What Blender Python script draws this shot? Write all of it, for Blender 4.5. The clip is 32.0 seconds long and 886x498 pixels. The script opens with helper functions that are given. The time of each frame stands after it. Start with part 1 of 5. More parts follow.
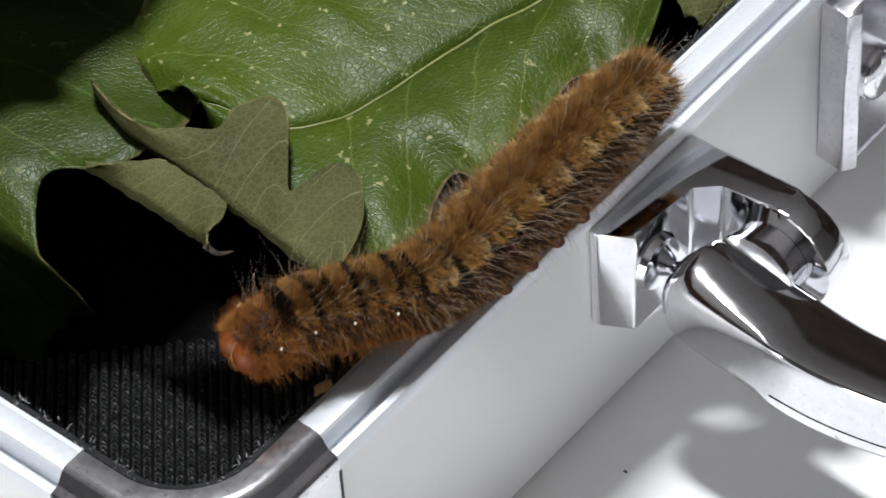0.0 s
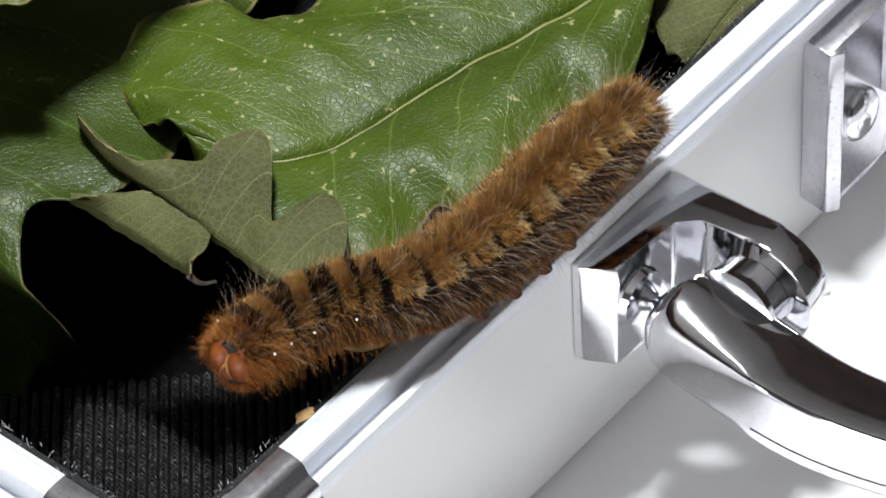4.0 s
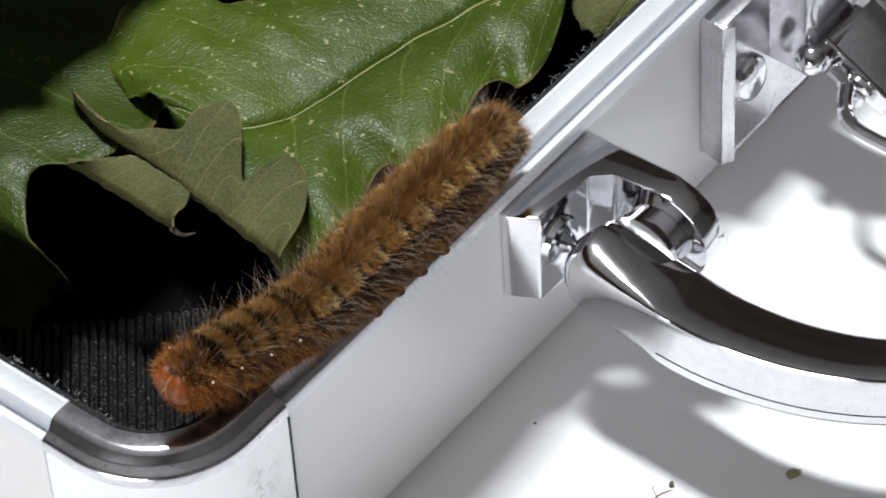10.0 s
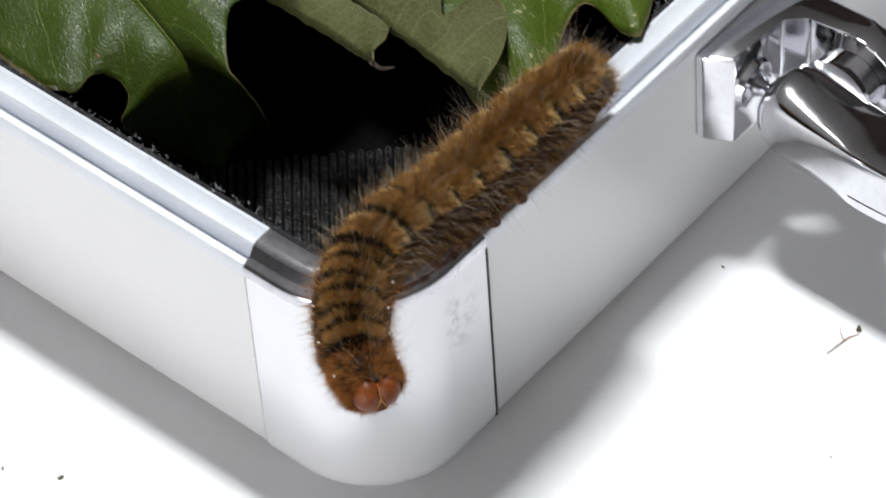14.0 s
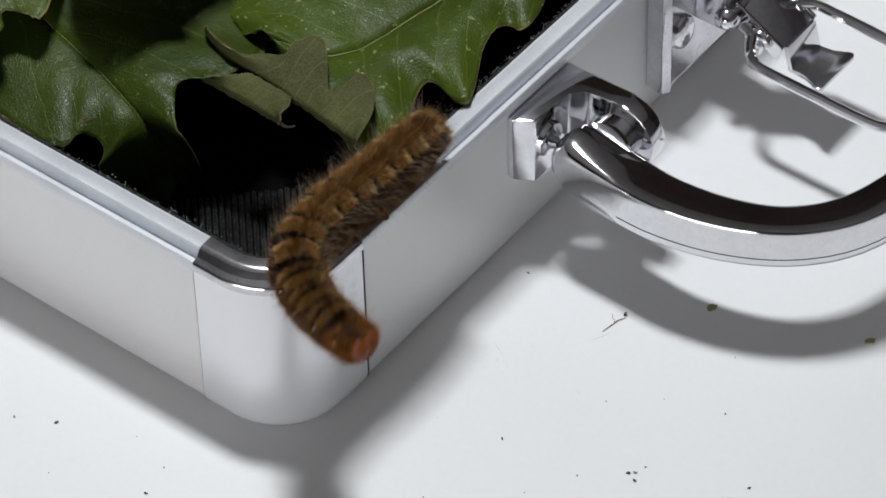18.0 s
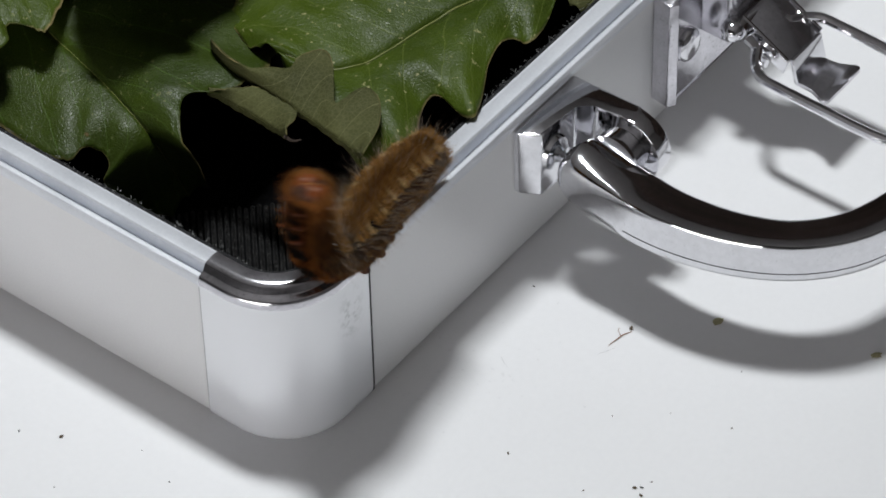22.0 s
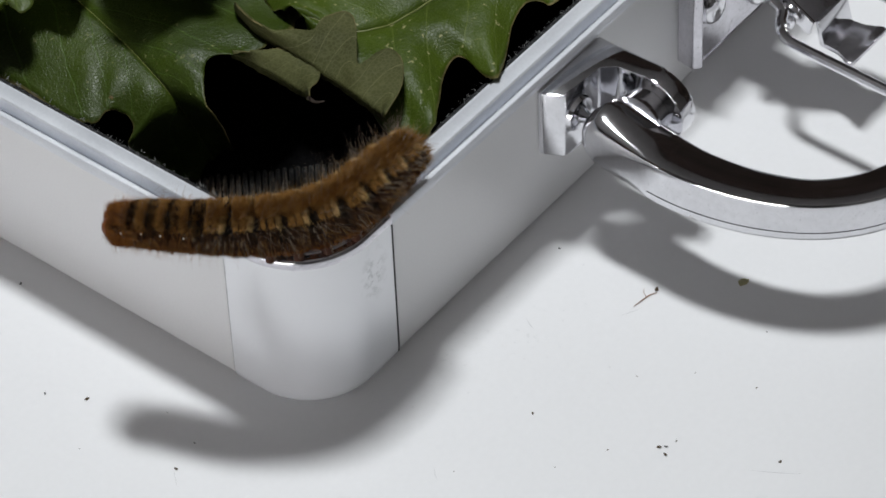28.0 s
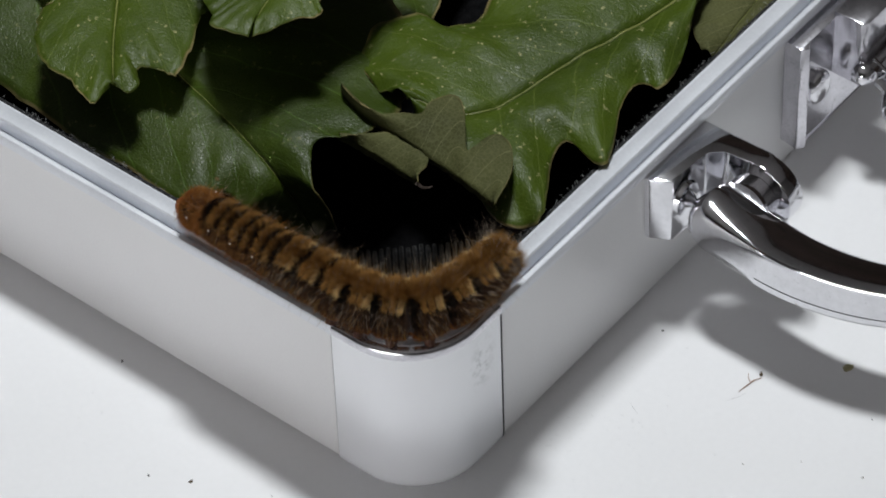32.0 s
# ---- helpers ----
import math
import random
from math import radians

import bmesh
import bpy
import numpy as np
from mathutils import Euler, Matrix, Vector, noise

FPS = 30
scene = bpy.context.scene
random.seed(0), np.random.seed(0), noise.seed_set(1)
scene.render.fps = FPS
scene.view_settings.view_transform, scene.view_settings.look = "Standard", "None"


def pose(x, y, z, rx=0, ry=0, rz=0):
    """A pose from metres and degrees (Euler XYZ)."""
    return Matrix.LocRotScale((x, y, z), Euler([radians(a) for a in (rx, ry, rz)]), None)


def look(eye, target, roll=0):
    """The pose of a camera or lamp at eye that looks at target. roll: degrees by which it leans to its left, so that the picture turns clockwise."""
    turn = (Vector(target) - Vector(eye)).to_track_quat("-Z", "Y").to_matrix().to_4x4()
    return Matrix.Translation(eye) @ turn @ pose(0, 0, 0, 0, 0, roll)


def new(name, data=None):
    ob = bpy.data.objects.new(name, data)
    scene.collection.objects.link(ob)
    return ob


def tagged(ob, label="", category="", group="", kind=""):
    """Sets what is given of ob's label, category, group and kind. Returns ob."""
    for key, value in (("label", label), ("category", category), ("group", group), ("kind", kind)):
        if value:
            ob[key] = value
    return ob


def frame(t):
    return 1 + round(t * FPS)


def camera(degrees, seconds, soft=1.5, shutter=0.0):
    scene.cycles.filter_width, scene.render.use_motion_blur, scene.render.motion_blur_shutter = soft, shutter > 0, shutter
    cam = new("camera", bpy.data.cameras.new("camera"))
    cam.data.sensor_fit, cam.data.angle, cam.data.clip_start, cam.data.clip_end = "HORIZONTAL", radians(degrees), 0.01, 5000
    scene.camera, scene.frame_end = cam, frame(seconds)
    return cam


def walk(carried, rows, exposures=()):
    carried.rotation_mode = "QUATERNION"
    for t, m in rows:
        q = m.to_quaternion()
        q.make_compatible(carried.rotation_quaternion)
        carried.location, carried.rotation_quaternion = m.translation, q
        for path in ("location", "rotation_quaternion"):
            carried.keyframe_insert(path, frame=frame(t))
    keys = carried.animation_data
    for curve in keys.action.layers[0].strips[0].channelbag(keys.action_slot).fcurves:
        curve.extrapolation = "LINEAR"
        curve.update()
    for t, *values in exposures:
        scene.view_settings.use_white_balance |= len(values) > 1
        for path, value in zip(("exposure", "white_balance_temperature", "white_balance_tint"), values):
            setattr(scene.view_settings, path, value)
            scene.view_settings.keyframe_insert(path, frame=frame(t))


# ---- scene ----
cam = camera(13.00, 32.0, soft=1.7, shutter=0.5)
PATH = [
    (0, pose(-0.14123, -0.15946, 0.30454, 42.462, 2.735, -50.878)),
    (0.5, pose(-0.14135, -0.15984, 0.30680, 42.284, 2.934, -50.449)),
    (1, pose(-0.14131, -0.16050, 0.30878, 42.378, 3.050, -50.283)),
    (1.5, pose(-0.13928, -0.16098, 0.30743, 42.834, 3.092, -50.242)),
    (2, pose(-0.13811, -0.16274, 0.30498, 43.360, 3.304, -50.214)),
    (2.5, pose(-0.13982, -0.16429, 0.30180, 44.127, 3.342, -50.281)),
    (4.5, pose(-0.14683, -0.16564, 0.29920, 43.967, 2.390, -50.952)),
    (5, pose(-0.14803, -0.16315, 0.29730, 43.635, 2.072, -51.322)),
    (5.5, pose(-0.14742, -0.16404, 0.29530, 43.485, 2.158, -51.479)),
    (6, pose(-0.14655, -0.16469, 0.29126, 43.390, 2.164, -51.813)),
    (6.5, pose(-0.14319, -0.16464, 0.29303, 42.951, 2.209, -51.942)),
    (7, pose(-0.14491, -0.16517, 0.29473, 43.670, 1.755, -52.809)),
    (7.5, pose(-0.14606, -0.16533, 0.29469, 43.966, 1.659, -53.049)),
    (8, pose(-0.14176, -0.16724, 0.29851, 43.561, 1.758, -52.297)),
    (8.5, pose(-0.15549, -0.17882, 0.32161, 43.284, 1.771, -52.281)),
    (9, pose(-0.17494, -0.19354, 0.34686, 43.235, 1.800, -52.331)),
    (9.5, pose(-0.17375, -0.19432, 0.34707, 43.053, 2.394, -52.044)),
    (10, pose(-0.17463, -0.19239, 0.34596, 42.979, 2.624, -51.741)),
    (10.5, pose(-0.17894, -0.18877, 0.34454, 43.112, 2.371, -51.934)),
    (11, pose(-0.17952, -0.18574, 0.34387, 42.858, 2.194, -51.466)),
    (11.5, pose(-0.18179, -0.18442, 0.34371, 42.446, 2.207, -51.026)),
    (12, pose(-0.18764, -0.18643, 0.34467, 42.086, 2.222, -50.816)),
    (12.5, pose(-0.19022, -0.18484, 0.34470, 42.086, 2.338, -50.842)),
    (13, pose(-0.19176, -0.18255, 0.34385, 42.174, 2.573, -50.834)),
    (13.5, pose(-0.19171, -0.18452, 0.34533, 42.123, 2.905, -50.376)),
    (14, pose(-0.18922, -0.19016, 0.34195, 42.029, 3.011, -50.001)),
    (14.5, pose(-0.19169, -0.19404, 0.33858, 42.284, 2.576, -50.438)),
    (16.5, pose(-0.21707, -0.21241, 0.36208, 43.580, 1.567, -51.614)),
    (17, pose(-0.26857, -0.24576, 0.41758, 44.206, 1.016, -52.417)),
    (17.5, pose(-0.30235, -0.26927, 0.45798, 44.457, 0.880, -52.518)),
    (18, pose(-0.30019, -0.27236, 0.45674, 44.465, 1.123, -52.374)),
    (18.5, pose(-0.29920, -0.27250, 0.45748, 44.377, 1.175, -52.298)),
    (19, pose(-0.29721, -0.27519, 0.45675, 44.421, 1.509, -52.242)),
    (19.5, pose(-0.30022, -0.27477, 0.45560, 44.600, 1.494, -52.350)),
    (20, pose(-0.30049, -0.27383, 0.45543, 44.454, 1.440, -52.455)),
    (20.5, pose(-0.30149, -0.27112, 0.45829, 44.413, 1.157, -52.447)),
    (21, pose(-0.30010, -0.26833, 0.46070, 44.243, 0.811, -52.294)),
    (21.5, pose(-0.30029, -0.26751, 0.46109, 44.263, 0.758, -52.302)),
    (22, pose(-0.29930, -0.26870, 0.45792, 44.400, 0.998, -52.439)),
    (22.5, pose(-0.29827, -0.26979, 0.45702, 44.392, 1.261, -52.513)),
    (23, pose(-0.29728, -0.27150, 0.45770, 44.360, 1.626, -52.541)),
    (23.5, pose(-0.29625, -0.26960, 0.45918, 44.169, 1.597, -52.551)),
    (24, pose(-0.29442, -0.26860, 0.46255, 43.966, 1.476, -52.277)),
    (24.5, pose(-0.29828, -0.26659, 0.46217, 44.220, 1.146, -52.396)),
    (25, pose(-0.30044, -0.26589, 0.45840, 44.520, 1.111, -52.621)),
    (25.5, pose(-0.29909, -0.26936, 0.45474, 44.583, 1.467, -52.615)),
    (26, pose(-0.29535, -0.27382, 0.45159, 44.508, 2.042, -52.395)),
    (26.5, pose(-0.29836, -0.27519, 0.45162, 44.556, 2.120, -52.395)),
    (28.5, pose(-0.29959, -0.27822, 0.45362, 44.547, 1.897, -51.826)),
    (29, pose(-0.29865, -0.27800, 0.45432, 44.483, 2.196, -51.753)),
    (29.5, pose(-0.30164, -0.27530, 0.45281, 44.657, 2.120, -51.851)),
    (30, pose(-0.30269, -0.27300, 0.45430, 44.579, 2.018, -51.825)),
    (30.5, pose(-0.30290, -0.26915, 0.45789, 44.339, 1.733, -51.847)),
    (31, pose(-0.30104, -0.26470, 0.46372, 43.995, 1.539, -51.683)),
    (31.5, pose(-0.30132, -0.25998, 0.46692, 43.925, 1.535, -51.825)),
    (32, pose(-0.29523, -0.25467, 0.46748, 43.703, 1.595, -51.464)),
]
walk(cam, PATH, exposures=[(0, 0.62), (1, 0.7), (2, 0.82), (4.5, 0.95), (6, 0.85), (7, 0.62), (12, 0.6), (14.5, 0.48), (17.5, -0.1), (32, -0.18)])

# ---- light ----
world = bpy.data.worlds.new("room_light")
scene.world = world
world.use_nodes = True
world.node_tree.nodes["Background"].inputs[0].default_value = (0.55, 0.6, 0.7, 1)
world.node_tree.nodes["Background"].inputs[1].default_value = 0.12

MM = 0.001


low_lamp = bpy.data.lights.new("low_lamp_light", "AREA")
low_lamp.shape, low_lamp.size, low_lamp.size_y, low_lamp.energy, low_lamp.color = "RECTANGLE", 0.056, 0.12, 4.7, (0.965, 1.0, 1.02)
new("low_lamp_light", low_lamp).matrix_world = pose(0.108, 0.103, 0.70)
# unseen soft fill from the west, added to brighten the side panels
fill = bpy.data.lights.new("west_fill_light", "AREA")
fill.shape, fill.size, fill.size_y, fill.energy, fill.color = "RECTANGLE", 1.4, 0.5, 17.0, (1.0, 0.98, 0.97)
new("west_fill_light", fill).matrix_world = look((-2.19, -0.4, 0.26), (0, -0.1, 0.2))


# ---- materials ----
def mat(name, colour, rough=0.5, metal=0.0, **more):
    m = bpy.data.materials.new(name)
    m.use_nodes = True
    b = m.node_tree.nodes["Principled BSDF"]
    b.inputs["Base Color"].default_value = (*colour, 1)
    b.inputs["Roughness"].default_value = rough
    b.inputs["Metallic"].default_value = metal
    for key, value in more.items():
        b.inputs[key.replace("_", " ")].default_value = value
    return m


def node(m, kind, **values):
    n = m.node_tree.nodes.new(kind)
    for key, value in values.items():
        n.inputs[key.replace("_", " ")].default_value = value
    return n


def ramp(m, stops):
    n = m.node_tree.nodes.new("ShaderNodeValToRGB")
    els = n.color_ramp.elements
    while len(els) < len(stops):
        els.new(0.5)
    for e, (p, c) in zip(els, stops):
        e.position, e.color = p, (*c, 1)
    return n


def join(m, a, out, b, inp):
    m.node_tree.links.new(a.outputs[out], b.inputs[inp])


def bsdf(m):
    return m.node_tree.nodes["Principled BSDF"]


def varied(name, dark, light, scale, rough=0.5, metal=0.0, bump=0.0, fine=None, rough_span=0.0, stretch=(1, 1, 1), **more):
    """A surface with variation at two scales: broad tone, and fine grain that also lifts the relief."""
    m = mat(name, light, rough, metal, **more)
    co = node(m, "ShaderNodeTexCoord")
    mp = node(m, "ShaderNodeMapping", Scale=stretch)
    join(m, co, "Object", mp, "Vector")
    big = node(m, "ShaderNodeTexNoise", Scale=scale, Detail=5.0)
    small = node(m, "ShaderNodeTexNoise", Scale=fine or scale * 9, Detail=4.0)
    join(m, mp, "Vector", big, "Vector")
    join(m, mp, "Vector", small, "Vector")
    mix = node(m, "ShaderNodeMath")
    mix.operation = "MULTIPLY_ADD"
    mix.inputs[1].default_value = 0.4
    join(m, small, "Fac", mix, 0)
    half = node(m, "ShaderNodeMath")
    half.operation = "MULTIPLY"
    half.inputs[1].default_value = 0.6
    join(m, big, "Fac", half, 0)
    join(m, half, 0, mix, 2)
    r = ramp(m, [(0.36, dark), (0.64, light)])
    join(m, mix, 0, r, "Fac")
    join(m, r, "Color", bsdf(m), "Base Color")
    if rough_span:
        rr = node(m, "ShaderNodeMapRange", From_Min=0.35, From_Max=0.65, To_Min=rough - rough_span, To_Max=rough + rough_span)
        join(m, mix, 0, rr, "Value")
        join(m, rr, "Result", bsdf(m), "Roughness")
    if bump:
        bp = node(m, "ShaderNodeBump", Strength=1.0, Distance=bump)
        join(m, small, "Fac", bp, "Height")
        join(m, bp, "Normal", bsdf(m), "Normal")
    return m


TABLE_WHITE = varied("white_tabletop", (0.765, 0.765, 0.775), (0.79, 0.79, 0.80), 9, rough=0.32, bump=0.000006, fine=900, rough_span=0.06)
PANEL = varied("silver_panel", (0.74, 0.74, 0.745), (0.79, 0.79, 0.795), 30, rough=0.44, metal=0.25, fine=2500, rough_span=0.04)
CORNER = varied("satin_corner_metal", (0.865, 0.88, 0.91), (0.88, 0.895, 0.925), 45, rough=0.27, metal=0.35, fine=260)
# one grey smudge beside the joint of the corner plate
sm_co = node(CORNER, "ShaderNodeTexCoord")
sm_map = node(CORNER, "ShaderNodeMapping", Location=(-0.0140, 0.0, -0.0129), Scale=(1.0, 0.1, 0.55))
join(CORNER, sm_co, "Object", sm_map, "Vector")
sm_len = node(CORNER, "ShaderNodeVectorMath")
sm_len.operation = "LENGTH"
join(CORNER, sm_map, "Vector", sm_len, 0)
sm_near = node(CORNER, "ShaderNodeMapRange", From_Min=0.0008, From_Max=0.0036, To_Min=0.45, To_Max=0.0)
join(CORNER, sm_len, "Value", sm_near, "Value")
sm_noise = node(CORNER, "ShaderNodeTexNoise", Scale=700.0, Detail=7.0, Roughness=0.7)
join(CORNER, sm_co, "Object", sm_noise, "Vector")
sm_cut = node(CORNER, "ShaderNodeMapRange", From_Min=0.48, From_Max=0.6)
join(CORNER, sm_noise, "Fac", sm_cut, "Value")
sm_amount = node(CORNER, "ShaderNodeMath")
sm_amount.operation = "MULTIPLY"
join(CORNER, sm_near, "Result", sm_amount, 0)
join(CORNER, sm_cut, "Result", sm_amount, 1)
sm_mix = node(CORNER, "ShaderNodeMixRGB", Color2=(0.25, 0.25, 0.26, 1))
join(CORNER, bsdf(CORNER).inputs["Base Color"].links[0].from_node, "Color", sm_mix, "Color1")
join(CORNER, sm_amount, 0, sm_mix, "Fac")
join(CORNER, sm_mix, "Color", bsdf(CORNER), "Base Color")
RAIL = varied("brushed_rail_metal", (0.68, 0.70, 0.745), (0.76, 0.78, 0.82), 60, rough=0.36, metal=0.35, fine=1800, rough_span=0.05)
CHROME = varied("chrome", (0.74, 0.74, 0.77), (0.82, 0.82, 0.85), 80, rough=0.09, metal=1.0, fine=900, rough_span=0.03)
CHROME_WORN_DIM = varied("worn_dim_chrome", (0.60, 0.59, 0.63), (0.74, 0.73, 0.77), 160, rough=0.17, metal=0.97, fine=1500, rough_span=0.03)
SEAM_GREY = varied("grey_joint", (0.3, 0.3, 0.31), (0.5, 0.5, 0.5), 400, rough=0.5)


def smeared(m, scale, amount, pits):
    """Dull smears and small pits on polished metal."""
    co = node(m, "ShaderNodeTexCoord")
    smear = node(m, "ShaderNodeTexNoise", Scale=scale, Detail=8.0, Roughness=0.68, Distortion=1.2)
    join(m, co, "Object", smear, "Vector")
    tone = ramp(m, [(0.40, (1 - amount,) * 3), (0.56, (1, 1, 1))])
    join(m, smear, "Fac", tone, "Fac")
    dot = node(m, "ShaderNodeTexNoise", Scale=scale * 9, Detail=3.0)
    join(m, co, "Object", dot, "Vector")
    dotr = ramp(m, [(0.30, (1 - pits,) * 3), (0.36, (1, 1, 1))])
    join(m, dot, "Fac", dotr, "Fac")
    old = bsdf(m).inputs["Base Color"].links[0].from_node
    one = node(m, "ShaderNodeMixRGB", Fac=1.0)
    one.blend_type = "MULTIPLY"
    join(m, old, "Color", one, "Color1")
    join(m, tone, "Color", one, "Color2")
    two = node(m, "ShaderNodeMixRGB", Fac=1.0)
    two.blend_type = "MULTIPLY"
    join(m, one, "Color", two, "Color1")
    join(m, dotr, "Color", two, "Color2")
    join(m, two, "Color", bsdf(m), "Base Color")


smeared(CHROME, 420.0, 0.05, 0.25)
smeared(CHROME_WORN_DIM, 230.0, 0.12, 0.4)
BLACK = varied("black_joint", (0.01, 0.01, 0.011), (0.02, 0.02, 0.022), 90, rough=0.7)
FELT = varied("black_felt", (0.006, 0.006, 0.007), (0.02, 0.02, 0.022), 700, rough=0.95, bump=0.0003, fine=3500)
ROOM_WALL = varied("room_wall_paint", (0.36, 0.355, 0.35), (0.42, 0.415, 0.41), 3, rough=0.8, bump=0.0005)
# unseen brown walls and white ceiling, toned for what the chrome reflects
ROOM_BROWN = varied("brown_reflected_wall", (0.03, 0.022, 0.018), (0.16, 0.115, 0.095), 1.6, rough=0.6, bump=0.0005)
ROOM_CEILING = varied("white_ceiling_paint", (0.74, 0.73, 0.73), (0.82, 0.81, 0.81), 3, rough=0.8, bump=0.0005)
ROOM_DARK = varied("room_floor", (0.06, 0.055, 0.05), (0.1, 0.09, 0.08), 4, rough=0.6)


# ---- building helpers ----
def part(name, bm, material, parent=None, label="", smooth=True, m=None):
    me = bpy.data.meshes.new(name)
    bmesh.ops.recalc_face_normals(bm, faces=bm.faces)
    bm.to_mesh(me)
    bm.free()
    for mm in material if isinstance(material, (list, tuple)) else [material]:
        me.materials.append(mm)
    if smooth:
        me.polygons.foreach_set("use_smooth", [True] * len(me.polygons))
        me.set_sharp_from_angle(angle=radians(35))
    ob = new(name, me)
    if parent is not None:
        ob.parent = parent
    if m is not None:
        ob.matrix_basis = m
    if label:
        ob["label"] = label
    return ob


def thing(name, label, category, m=None, group="", kind=""):
    ob = new(name)
    ob.empty_display_size = 0.01
    if m is not None:
        ob.matrix_basis = m
    return tagged(ob, label, category, group, kind)


def box(bm, x0, y0, z0, x1, y1, z1, bevel=0.0, m=None):
    v = [bm.verts.new((x, y, z)) for x in (x0, x1) for y in (y0, y1) for z in (z0, z1)]
    f = [bm.faces.new([v[i] for i in q]) for q in ((0, 1, 3, 2), (4, 6, 7, 5), (0, 4, 5, 1), (2, 3, 7, 6), (0, 2, 6, 4), (1, 5, 7, 3))]
    if bevel:
        edges = list({e for q in f for e in q.edges})
        new_geo = bmesh.ops.bevel(bm, geom=edges, offset=bevel, segments=2, affect="EDGES", profile=0.5)
        v = list({w for q in new_geo["faces"] for w in q.verts} | {w for w in v if w.is_valid})
    if m is not None:
        bmesh.ops.transform(bm, matrix=m, verts=v)
    return v


def sweep(bm, path, profile, closed=True, caps=True):
    """Sweep a profile of (inward distance, height) along a path of (point, inward normal)."""
    rings = []
    for p, n in path:
        rings.append([bm.verts.new((p[0] + n[0] * d, p[1] + n[1] * d, z)) for d, z in profile])
    k = len(profile)
    for a, b in zip(rings, rings[1:]):
        for i in range(k if closed else k - 1):
            j = (i + 1) % k
            bm.faces.new((a[i], a[j], b[j], b[i]))
    if caps and closed:
        bm.faces.new(rings[0])
        bm.faces.new(rings[-1][::-1])


def tube(bm, points, radii, sides=12, ends=True, flat=1.0):
    """A tube through points with a radius at each; flat squeezes it upright."""
    pts = [Vector(p) for p in points]
    rings = []
    side = None
    for i, p in enumerate(pts):
        d = (pts[min(i + 1, len(pts) - 1)] - pts[max(i - 1, 0)]).normalized()
        if side is None:
            side = d.cross(Vector((0, 0, 1)))
            if side.length < 0.1:
                side = d.cross(Vector((1, 0, 0)))
        side = (side - d * side.dot(d)).normalized()
        up = side.cross(d)
        r = radii[i] if isinstance(radii, (list, tuple)) else radii
        rings.append([bm.verts.new(p + (side * math.cos(a) + up * math.sin(a) * flat) * r) for a in [2 * math.pi * k / sides for k in range(sides)]])
    for a, b in zip(rings, rings[1:]):
        for i in range(sides):
            j = (i + 1) % sides
            bm.faces.new((a[i], a[j], b[j], b[i]))
    if ends:
        bm.faces.new(rings[0][::-1])
        bm.faces.new(rings[-1])


def ball(bm, place, r, segs=16, rings=10, scale=(1, 1, 1), m=None):
    mm = Matrix.Translation(place) @ (m or Matrix.Identity(4)) @ Matrix.Diagonal((r * scale[0], r * scale[1], r * scale[2], 1))
    bmesh.ops.create_uvsphere(bm, u_segments=segs, v_segments=rings, radius=1.0, matrix=mm)


def disc(bm, m, r, depth, sides=20, bevel=0.0):
    g = bmesh.ops.create_cone(bm, cap_ends=True, segments=sides, radius1=r, radius2=r - bevel, depth=depth, matrix=m)
    return g


def spline(points, n):
    """n + 1 points along a smooth curve through the points."""
    p = [Vector(q) for q in points]
    p = [p[0] * 2 - p[1]] + p + [p[-1] * 2 - p[-2]]
    out = []
    segs = len(p) - 3
    for i in range(n + 1):
        u = i / n * segs
        k = min(int(u), segs - 1)
        t = u - k
        a, b, c, d = p[k : k + 4]
        out.append(0.5 * (2 * b + (c - a) * t + (2 * a - 5 * b + 4 * c - d) * t * t + (3 * b - a - 3 * c + d) * t ** 3))
    return out


